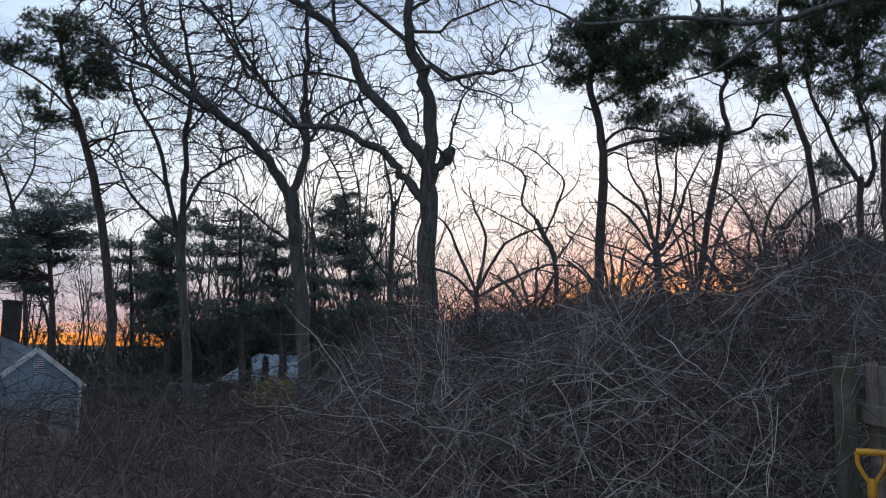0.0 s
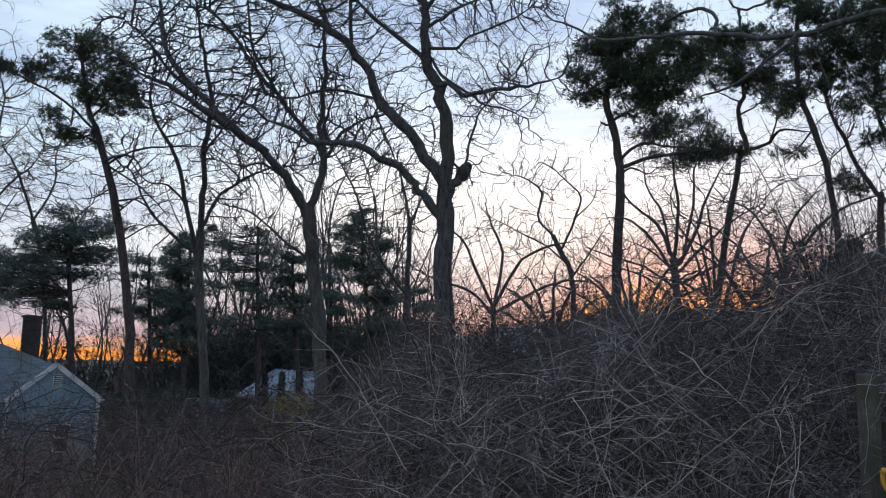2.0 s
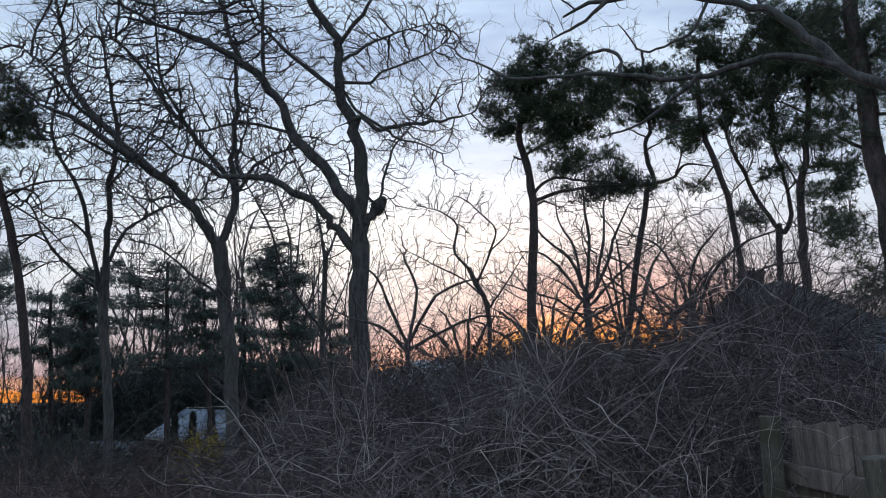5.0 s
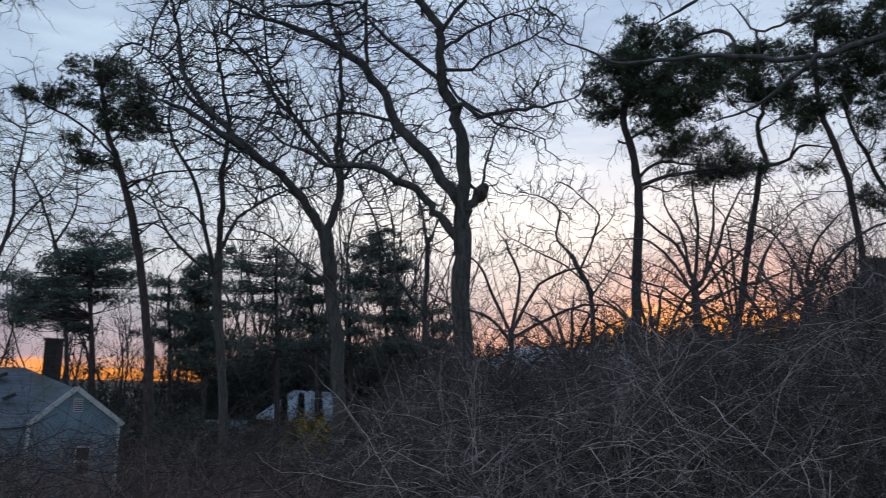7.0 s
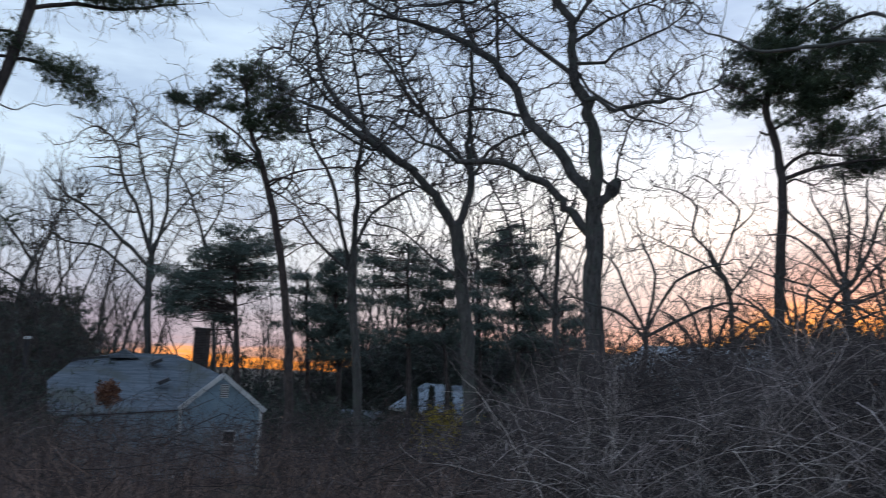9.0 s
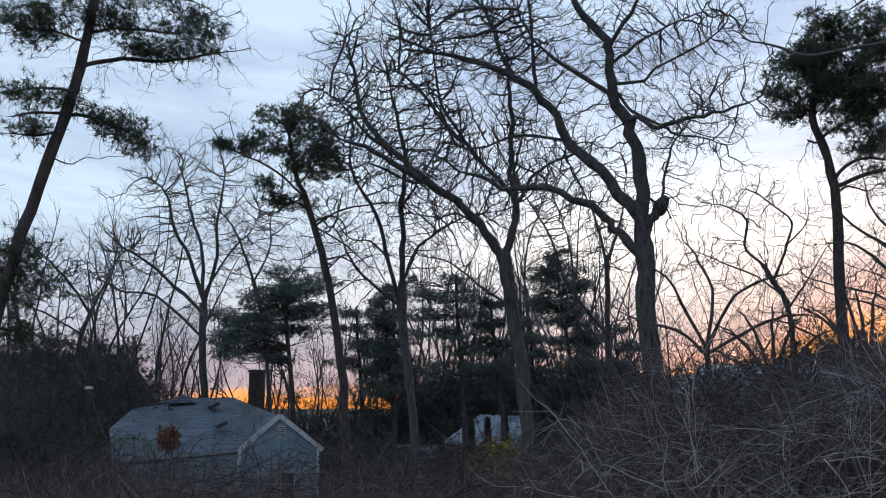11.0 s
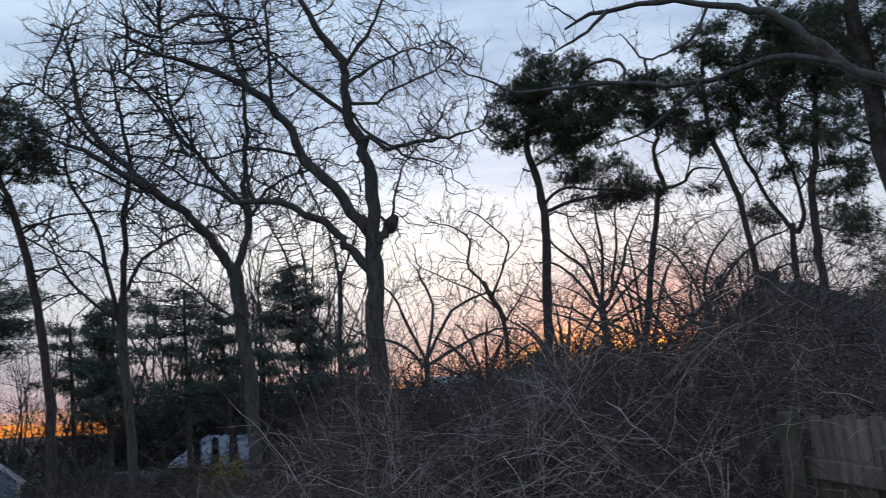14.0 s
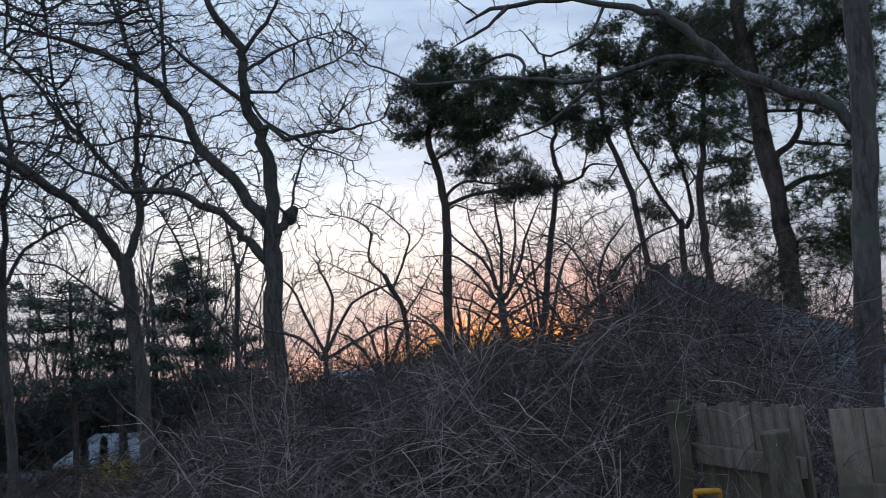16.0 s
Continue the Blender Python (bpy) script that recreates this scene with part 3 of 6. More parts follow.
great_oak.stem("limb", 0.060, 0.020, [(-0.65, 10.37), (0.06, 10.35), (0.47, 10.73), (1.62, 11.23), (2.30, 11.74)])
great_oak.stem("limb", 0.050, 0.020, [(0.35, 6.90), (0.54, 7.73), (0.75, 8.38), (1.22, 9.11), (2.06, 10.02)])
great_oak.stem("limb", 0.150, 0.130, [(-0.13, 6.23), (0.19, 6.58), (0.41, 6.80)])
great_oak.stem("limb", 0.070, 0.020, [(-0.77, 10.92), (-0.31, 11.26), (0.67, 11.85), (2.00, 12.27)])
great_oak.crown((-2.76, 12.13, 2.33, 1.99), (-0.36, 12.20, 2.42, 1.76), (1.59, 11.31, 1.90, 1.61), (1.61, 9.10, 1.64, 0.57), (-1.95, 7.53, 1.26, 0.64), (-3.96, 10.01, 1.98, 1.17), (-5.10, 12.03, 1.88, 1.74))
great_oak.finish("tall bare oak with spreading limbs and a dark broken-limb burl")

forked_oak = Oak((-4.22, 25.65), 12)
forked_oak.stem("trunk", 0.300, 0.220, [(-0.00, 1.44), (-0.31, 4.18), (-0.45, 5.41), (-0.66, 6.34)])
forked_oak.stem("limb", 0.180, 0.050, [(-0.66, 6.34), (-1.21, 7.20), (-2.07, 8.11), (-3.10, 8.82), (-3.94, 9.35), (-5.12, 10.05), (-6.11, 10.48)])
forked_oak.stem("limb", 0.150, 0.050, [(-2.08, 8.14), (-3.44, 9.18), (-4.30, 10.08), (-5.33, 11.34), (-5.56, 12.83), (-5.94, 13.96)])
forked_oak.stem("limb", 0.150, 0.040, [(-0.63, 6.34), (-0.23, 7.21), (-0.18, 8.13), (-0.36, 9.05), (-0.28, 10.00), (-0.33, 11.54), (-0.47, 12.91), (-0.93, 14.48)])
forked_oak.stem("limb", 0.110, 0.030, [(-0.25, 8.31), (-1.24, 9.41), (-1.76, 10.05), (-2.64, 11.07), (-3.35, 12.08), (-4.05, 12.72), (-4.72, 12.78)])
forked_oak.stem("limb", 0.070, 0.030, [(-1.73, 10.06), (-2.30, 10.98), (-2.69, 11.83), (-2.86, 13.37), (-3.06, 14.54)])
forked_oak.stem("limb", 0.060, 0.020, [(-0.45, 4.71), (-1.36, 5.33), (-2.37, 6.14), (-3.37, 6.41)])
forked_oak.stem("limb", 0.080, 0.030, [(-4.29, 9.89), (-5.14, 10.60), (-5.83, 11.50), (-6.67, 12.21)])
forked_oak.stem("limb", 0.080, 0.030, [(-0.18, 7.94), (0.35, 8.88), (1.24, 9.47), (1.97, 9.67)])
forked_oak.stem("limb", 0.070, 0.020, [(-3.10, 8.82), (-3.77, 8.90), (-4.93, 9.51), (-5.73, 9.31)])
forked_oak.stem("limb", 0.060, 0.020, [(-1.21, 7.20), (-2.07, 7.74), (-2.74, 7.65), (-3.57, 7.82)])
forked_oak.crown((-5.88, 13.18, 1.63, 1.90), (-4.14, 13.94, 2.14, 2.20), (-6.23, 11.17, 1.71, 1.55), (-3.18, 11.87, 2.31, 1.93), (-1.68, 9.46, 1.88, 1.10), (-4.12, 9.34, 1.51, 0.92), (-0.17, 10.77, 1.16, 1.54), (-2.20, 14.89, 2.15, 1.58))
forked_oak.finish("bare forked oak leaning over the thicket with long limbs")

slender_oak = Oak((-9.32, 30.61), 13)
slender_oak.stem("trunk", 0.220, 0.170, [(0.00, 0.66), (-0.29, 3.15), (-0.47, 4.84), (-0.48, 6.34)])
slender_oak.stem("limb", 0.140, 0.040, [(-0.48, 6.34), (-0.48, 7.88), (-0.51, 9.43), (-0.42, 11.48), (-0.87, 13.74), (-1.16, 15.11)])
slender_oak.stem("limb", 0.100, 0.030, [(-0.41, 6.57), (0.12, 7.69), (0.93, 8.42), (1.77, 8.93), (3.07, 9.26)])
slender_oak.stem("limb", 0.120, 0.030, [(-0.46, 5.05), (-1.12, 7.39), (-1.54, 9.12), (-2.34, 10.39), (-2.63, 11.71), (-2.34, 13.56)])
slender_oak.stem("limb", 0.080, 0.020, [(-0.59, 5.47), (-1.66, 6.28), (-2.54, 7.30), (-3.02, 8.35), (-3.64, 8.74)])
slender_oak.stem("limb", 0.070, 0.020, [(-0.51, 9.43), (0.17, 10.62), (0.96, 12.07), (1.08, 13.97)])
slender_oak.stem("limb", 0.060, 0.020, [(-1.12, 7.39), (-1.77, 8.01), (-2.60, 8.16), (-3.49, 9.40)])
slender_oak.crown((0.36, 11.97, 2.09, 1.96), (-1.90, 10.76, 2.03, 1.92), (-1.02, 13.39, 2.08, 2.00), (-2.54, 8.67, 1.77, 1.40), (1.26, 8.92, 1.60, 1.06))
slender_oak.finish("slender bare oak with several upright stems")

back_oak = Oak((-1.97, 37.95), 14, kind="bare_tree", density=0.8)
back_oak.stem("trunk", 0.170, 0.120, [(0.00, 1.10), (-0.40, 4.17), (-0.35, 6.80), (-0.38, 8.40)])
back_oak.stem("limb", 0.100, 0.030, [(-0.37, 8.13), (-0.70, 9.75), (-0.99, 10.84), (-1.98, 13.04)])
back_oak.stem("limb", 0.080, 0.030, [(-0.37, 7.86), (0.11, 9.22), (0.49, 10.59), (0.73, 12.26)])
back_oak.stem("limb", 0.080, 0.020, [(-0.41, 4.69), (-2.09, 7.03), (-2.95, 9.43), (-3.81, 11.06), (-4.66, 12.42)])
back_oak.stem("limb", 0.070, 0.020, [(-1.82, 6.77), (-2.01, 8.91), (-2.45, 10.54), (-3.04, 12.18)])
back_oak.finish("thin bare tree standing behind the oaks")

crooked_tree = Oak((4.18, 29.71), 15, kind="bare_tree", density=1.0, wild=1.2, fine=0.85)
crooked_tree.stem("trunk", 0.120, 0.090, [(0.00, 2.91), (-0.08, 4.93), (-0.57, 5.96), (-0.73, 6.38)])
crooked_tree.stem("limb", 0.060, 0.020, [(-0.69, 6.28), (-1.28, 7.02), (-1.17, 7.97), (-1.79, 8.52), (-2.31, 8.64)])
crooked_tree.stem("limb", 0.060, 0.020, [(-0.47, 5.75), (0.05, 7.00), (0.26, 7.83), (-0.34, 8.48), (-0.75, 8.92)])
crooked_tree.stem("limb", 0.050, 0.020, [(-0.07, 5.13), (-0.98, 5.97), (-2.21, 6.61), (-3.04, 7.04)])
crooked_tree.stem("limb", 0.040, 0.020, [(0.05, 7.00), (0.67, 7.61), (0.88, 8.24)])
crooked_tree.stem("limb", 0.050, 0.020, [(-0.06, 4.73), (0.74, 5.95), (1.25, 6.77)])
crooked_tree.finish("small crooked bare tree with pale curling twigs")

far_maple = Oak((-25.57, 42.97), 16, kind="maple_tree", density=1.3, wild=0.5, lift=0.14, fine=0.75)
far_maple.stem("trunk", 0.300, 0.200, [(-0.00, 1.09), (-0.34, 4.95), (-0.40, 7.58)])
far_maple.stem("limb", 0.160, 0.040, [(-0.39, 7.42), (-1.21, 9.90), (-2.26, 11.89), (-2.85, 13.91), (-3.69, 14.89)])
far_maple.stem("limb", 0.150, 0.040, [(-0.40, 7.58), (-0.59, 10.27), (-1.17, 12.29), (-1.75, 14.33), (-2.14, 15.70)])
far_maple.stem("limb", 0.150, 0.040, [(-0.37, 7.59), (0.21, 10.30), (0.12, 12.36), (0.36, 14.47), (0.46, 15.89)])
far_maple.stem("limb", 0.140, 0.040, [(-0.37, 6.92), (-2.42, 8.85), (-4.04, 10.12), (-5.30, 10.72)])
far_maple.stem("limb", 0.120, 0.030, [(-0.37, 5.60), (-2.98, 7.84), (-4.83, 8.11), (-6.07, 8.72)])
far_maple.stem("limb", 0.100, 0.030, [(-0.34, 8.25), (1.01, 10.68), (1.96, 11.76), (2.58, 12.85)])
far_maple.crown((-1.88, 14.59, 2.32, 1.75), (-3.95, 12.74, 1.42, 2.14), (0.06, 14.03, 1.70, 2.24), (-5.30, 10.35, 1.67, 2.08), (1.45, 11.69, 1.57, 2.19), (-1.72, 11.52, 3.09, 2.25))
far_maple.finish("broad bare maple with fine upright twigs")

far_maple_b = Oak((-24.63, 49.18), 17, kind="maple_tree", density=1.3, wild=0.5, lift=0.14, fine=0.75)
far_maple_b.stem("trunk", 0.200, 0.140, [(-0.00, 1.71), (-0.73, 7.53), (-1.36, 9.76)])
far_maple_b.stem("limb", 0.100, 0.030, [(-1.36, 9.76), (-2.17, 12.00), (-2.95, 13.50), (-3.71, 14.24)])
far_maple_b.stem("limb", 0.100, 0.030, [(-1.35, 9.57), (-0.34, 12.06), (-0.41, 13.99), (0.28, 15.97)])
far_maple_b.stem("limb", 0.080, 0.030, [(-0.73, 7.53), (0.83, 9.81), (2.28, 11.38)])
far_maple_b.crown((-0.58, 12.77, 2.12, 2.81), (-1.94, 10.46, 2.10, 1.96))
far_maple_b.finish("bare maple far behind the grey house")

far_maple_c = Oak((-34.37, 42.94), 18, kind="maple_tree")
far_maple_c.stem("trunk", 0.200, 0.140, [(-0.00, 0.47), (-0.03, 5.16), (0.46, 7.25)])
far_maple_c.stem("limb", 0.100, 0.030, [(0.46, 7.25), (-0.95, 9.27), (-1.97, 10.26), (-2.97, 11.24)])
far_maple_c.stem("limb", 0.100, 0.030, [(0.46, 7.25), (1.28, 9.40), (1.84, 10.87), (2.80, 11.66)])
far_maple_c.stem("limb", 0.080, 0.030, [(0.24, 5.85), (-2.03, 7.15), (-3.60, 7.77), (-5.42, 8.35)])
far_maple_c.stem("limb", 0.080, 0.030, [(0.29, 5.17), (-2.23, 5.79), (-4.05, 6.07), (-5.82, 6.35)])
far_maple_c.finish("low bare tree behind the grey house")

left_pitch_pine = Pine((-11.02, 27.90), 21, density=1.7)
left_pitch_pine.stem("trunk", 0.240, 0.050, [(0.00, 0.70), (-0.32, 3.75), (-0.85, 6.46), (-1.30, 8.12), (-1.70, 9.30), (-1.99, 9.98), (-2.35, 11.78)])
left_pitch_pine.stem("limb", 0.070, 0.020, [(-1.69, 9.20), (-2.77, 10.19), (-3.89, 10.76), (-4.71, 11.15)])
left_pitch_pine.stem("limb", 0.060, 0.020, [(-1.30, 8.12), (-0.45, 8.72), (0.67, 8.99), (2.04, 9.18)])
left_pitch_pine.stem("limb", 0.050, 0.020, [(-1.75, 9.90), (-1.16, 10.80), (-1.00, 11.13)])
left_pitch_pine.stem("limb", 0.050, 0.020, [(-1.15, 8.04), (0.02, 7.33), (0.94, 6.39)])
left_pitch_pine.stem("limb", 0.050, 0.020, [(-1.48, 8.81), (-2.33, 9.13), (-2.88, 9.27)])
left_pitch_pine.stem("limb", 0.040, 0.020, [(-0.85, 6.46), (-0.15, 7.12), (0.41, 7.16)])
left_pitch_pine.stem("limb", 0.040, 0.020, [(-0.67, 5.49), (0.29, 6.15), (1.05, 6.10)])
left_pitch_pine.pad(-4.19, 11.16, 0.81, 0.34)
left_pitch_pine.pad(-4.62, 11.16, 0.30, 0.17)
left_pitch_pine.pad(-2.94, 12.28, 0.94, 0.51)
left_pitch_pine.pad(-1.93, 12.30, 1.02, 0.55)
left_pitch_pine.pad(-1.06, 11.97, 0.77, 0.47)
left_pitch_pine.pad(-0.88, 10.84, 0.85, 0.43)
left_pitch_pine.pad(-2.52, 9.27, 0.64, 0.34)
left_pitch_pine.pad(-2.13, 11.30, 0.98, 0.51)
left_pitch_pine.pad(-3.58, 11.31, 0.72, 0.34)
left_pitch_pine.pad(-1.38, 11.19, 0.98, 0.51)
left_pitch_pine.pad(-2.25, 10.46, 0.72, 0.34)
left_pitch_pine.pad(-1.67, 10.12, 0.72, 0.34)
left_pitch_pine.pad(-0.55, 10.15, 0.72, 0.34)
left_pitch_pine.stem("limb", 0.060, 0.020, [(-1.32, 8.27), (-0.75, 8.53), (-0.24, 8.25), (-0.08, 7.51)])
left_pitch_pine.stem("limb", 0.050, 0.020, [(-1.69, 9.21), (-2.28, 8.94), (-2.98, 9.05)])
left_pitch_pine.stem("limb", 0.040, 0.020, [(-1.03, 7.41), (-1.53, 6.97), (-2.13, 6.82)])
left_pitch_pine.stem("limb", 0.050, 0.020, [(-0.87, 6.84), (-0.29, 6.99), (0.28, 6.65), (0.69, 5.99)])
left_pitch_pine.stem("limb", 0.050, 0.020, [(-1.94, 10.28), (-1.35, 10.76), (-0.91, 11.03)])
left_pitch_pine.stem("limb", 0.040, 0.020, [(-0.73, 5.77), (-0.14, 6.11), (0.32, 6.05)])
left_pitch_pine.pad(-2.72, 9.08, 0.53, 0.33)
left_pitch_pine.pad(-1.76, 9.01, 0.37, 0.22)
left_pitch_pine.pad(-3.02, 9.69, 0.41, 0.19)
left_pitch_pine.pad(-1.23, 10.38, 0.51, 0.43)
left_pitch_pine.pad(-0.91, 11.07, 0.37, 0.36)
left_pitch_pine.pad(-3.14, 11.29, 0.49, 0.38)
left_pitch_pine.finish("tall pitch pine with a flat sparse crown")

great_pine = Pine((5.08, 26.52), 22, density=2.7)
great_pine.stem("trunk", 0.250, 0.060, [(0.00, 1.03), (0.07, 4.23), (0.11, 6.43), (0.18, 8.12), (-0.06, 9.47), (-0.22, 10.65), (0.17, 12.01), (0.47, 12.98)])
great_pine.stem("limb", 0.080, 0.030, [(0.18, 8.12), (1.08, 8.43), (2.32, 8.60), (3.18, 8.56)])
great_pine.stem("limb", 0.080, 0.020, [(0.15, 8.35), (0.74, 8.86), (1.80, 8.81), (3.86, 8.53)])
great_pine.stem("limb", 0.060, 0.040, [(-0.10, 9.55), (-0.37, 9.65), (-0.44, 9.73)])
great_pine.stem("limb", 0.070, 0.020, [(-0.11, 9.67), (0.77, 10.20), (2.03, 10.52)])
great_pine.stem("limb", 0.070, 0.020, [(-0.23, 10.55), (-0.86, 11.09), (-1.42, 11.32)])
great_pine.stem("limb", 0.060, 0.020, [(-0.08, 11.23), (1.17, 11.94), (2.25, 11.86)])
great_pine.stem("limb", 0.050, 0.020, [(0.18, 7.84), (0.54, 8.11), (1.07, 7.90), (1.34, 8.08)])
great_pine.pad(0.29, 13.36, 0.80, 0.57)
great_pine.pad(1.38, 12.95, 0.96, 0.65)
great_pine.pad(-0.57, 12.16, 1.15, 0.54)
great_pine.pad(0.81, 12.00, 1.53, 0.65)
great_pine.pad(2.25, 11.76, 1.11, 0.65)
great_pine.pad(-1.20, 11.41, 0.69, 0.38)
great_pine.pad(0.06, 11.03, 1.19, 0.50)
great_pine.pad(1.77, 10.72, 1.26, 0.54)
great_pine.pad(2.18, 9.65, 1.00, 0.27)
great_pine.pad(3.02, 8.72, 1.19, 0.46)
great_pine.pad(0.95, 10.10, 1.07, 0.34)
great_pine.pad(1.16, 11.25, 1.72, 0.69)
great_pine.pad(2.23, 8.42, 1.15, 0.23)
great_pine.pad(1.46, 9.21, 0.84, 0.23)
great_pine.pad(-1.06, 10.60, 0.65, 0.23)
great_pine.pad(3.69, 8.54, 0.57, 0.23)
great_pine.pad(-0.09, 12.63, 0.96, 0.50)
great_pine.finish("tall pitch pine with a dense dark crown")

bent_pine = Pine((9.31, 30.62), 23, density=2.2)
bent_pine.stem("trunk", 0.200, 0.050, [(0.00, 2.61), (0.41, 4.67), (0.88, 7.60), (1.25, 9.47), (1.49, 9.97), (1.23, 11.26), (1.46, 12.12), (1.22, 13.49)])
bent_pine.stem("limb", 0.080, 0.030, [(1.36, 9.72), (2.25, 10.04), (2.72, 10.52), (3.69, 10.36)])
bent_pine.stem("limb", 0.050, 0.020, [(1.26, 11.15), (2.03, 11.63), (2.44, 12.03)])
bent_pine.stem("limb", 0.050, 0.020, [(2.35, 10.19), (2.58, 10.92), (2.42, 11.48)])
bent_pine.stem("limb", 0.040, 0.020, [(1.34, 11.69), (0.86, 11.96), (0.46, 12.22)])
bent_pine.pad(1.34, 14.04, 1.27, 0.68)
bent_pine.pad(1.99, 12.96, 1.00, 0.64)
bent_pine.pad(0.98, 12.66, 0.91, 0.41)
bent_pine.pad(0.75, 14.34, 0.82, 0.50)
bent_pine.pad(1.87, 12.42, 1.00, 0.41)
bent_pine.pad(0.33, 14.05, 0.54, 0.36)
bent_pine.pad(2.82, 11.77, 0.68, 0.27)
bent_pine.pad(0.50, 13.12, 1.13, 0.54)
bent_pine.finish("bent pitch pine with a crooked trunk")

leaning_pine = Pine((12.63, 27.21), 24, density=2.1)
leaning_pine.stem("trunk", 0.200, 0.050, [(0.00, 2.54), (0.01, 5.76), (-0.26, 8.50), (-0.79, 10.40), (-1.03, 11.53), (-0.99, 13.66), (-0.86, 14.55)])
leaning_pine.stem("limb", 0.060, 0.020, [(-1.01, 11.31), (-1.61, 11.62), (-2.25, 11.49)])
leaning_pine.stem("limb", 0.050, 0.020, [(-0.64, 9.83), (-1.11, 9.25), (-1.43, 9.07)])
leaning_pine.stem("limb", 0.050, 0.020, [(-0.99, 12.53), (-0.23, 12.85), (0.60, 12.94)])
leaning_pine.stem("limb", 0.060, 0.020, [(-0.12, 7.95), (0.49, 8.09), (0.85, 7.73)])
leaning_pine.pad(-0.91, 14.56, 0.94, 0.72)
leaning_pine.pad(-1.64, 11.25, 0.94, 0.38)
leaning_pine.pad(-0.78, 12.61, 1.28, 0.55)
leaning_pine.pad(0.18, 12.79, 0.94, 0.51)
leaning_pine.pad(-1.64, 13.54, 0.77, 0.43)
leaning_pine.pad(-0.12, 13.96, 0.85, 0.64)
leaning_pine.pad(-1.43, 9.07, 0.47, 0.21)
leaning_pine.pad(0.47, 7.88, 0.55, 0.55)
leaning_pine.pad(-0.31, 15.25, 0.72, 0.43)
leaning_pine.pad(-1.90, 10.71, 0.85, 0.26)
leaning_pine.pad(-0.39, 11.28, 0.85, 0.30)
leaning_pine.finish("leaning pitch pine with drooping tufts")

twin_pine = Pine((14.05, 27.63), 25, density=2.1)
twin_pine.stem("trunk", 0.190, 0.100, [(0.00, 2.49), (0.16, 5.35), (0.26, 7.66)])
twin_pine.stem("limb", 0.110, 0.040, [(0.25, 7.55), (-0.37, 8.60), (-0.99, 10.18), (-1.29, 11.35), (-1.34, 12.55), (-1.10, 13.66)])
twin_pine.stem("limb", 0.110, 0.040, [(0.40, 7.43), (0.69, 8.24), (0.48, 9.79), (0.22, 11.16), (0.49, 12.69), (0.82, 13.77)])
twin_pine.stem("limb", 0.040, 0.020, [(-0.68, 9.52), (-1.14, 9.14), (-1.28, 8.72)])
twin_pine.stem("limb", 0.050, 0.020, [(0.64, 8.90), (1.35, 9.45), (2.54, 9.49)])
twin_pine.pad(0.87, 14.22, 1.32, 0.75)
twin_pine.pad(-0.14, 12.68, 1.19, 0.48)
twin_pine.pad(-1.03, 12.26, 0.79, 0.44)
twin_pine.pad(1.15, 14.86, 1.32, 0.66)
twin_pine.pad(-0.21, 13.96, 1.32, 0.66)
twin_pine.pad(0.19, 11.84, 1.32, 0.44)
twin_pine.pad(1.33, 10.98, 1.10, 0.31)
twin_pine.pad(-0.52, 11.05, 1.10, 0.31)
twin_pine.pad(0.15, 9.62, 0.66, 0.22)
twin_pine.finish("twin-stemmed pitch pine with a high crown")

upright_pine = Pine((13.51, 24.53), 26, density=2.2)
upright_pine.stem("trunk", 0.240, 0.060, [(0.00, 2.34), (0.00, 4.90), (-0.03, 6.41), (-0.00, 7.95), (0.24, 9.28), (0.45, 10.64), (0.58, 12.64)])
upright_pine.stem("limb", 0.070, 0.020, [(0.15, 8.90), (1.04, 8.86), (1.93, 8.92)])
upright_pine.stem("limb", 0.060, 0.020, [(0.27, 9.67), (0.99, 9.95), (1.70, 9.93)])
upright_pine.stem("limb", 0.060, 0.020, [(0.05, 8.04), (-0.20, 8.76), (-0.53, 9.40)])
upright_pine.stem("limb", 0.050, 0.020, [(0.03, 6.98), (0.61, 6.71), (1.36, 7.18)])
upright_pine.stem("limb", 0.050, 0.020, [(0.42, 10.64), (-0.33, 11.18), (-0.89, 11.28)])
upright_pine.pad(0.48, 11.84, 1.51, 0.52)
upright_pine.pad(0.73, 10.49, 1.03, 0.36)
upright_pine.pad(0.96, 9.66, 0.67, 0.28)
upright_pine.pad(0.00, 14.22, 1.39, 0.60)
upright_pine.pad(1.21, 13.34, 1.39, 0.79)
upright_pine.pad(1.58, 11.84, 1.19, 0.60)
upright_pine.pad(0.39, 12.68, 1.19, 0.60)
upright_pine.pad(1.00, 7.04, 0.52, 0.79)
upright_pine.pad(1.33, 8.33, 0.52, 0.67)
upright_pine.pad(-0.22, 12.18, 1.19, 0.48)
upright_pine.pad(1.31, 11.08, 1.19, 0.40)
upright_pine.pad(-0.44, 13.68, 1.19, 0.60)
upright_pine.pad(1.05, 8.96, 0.99, 0.28)
upright_pine.pad(0.41, 8.08, 0.60, 0.24)
upright_pine.pad(-0.11, 9.83, 0.99, 0.28)
upright_pine.finish("upright pitch pine with horizontal boughs")

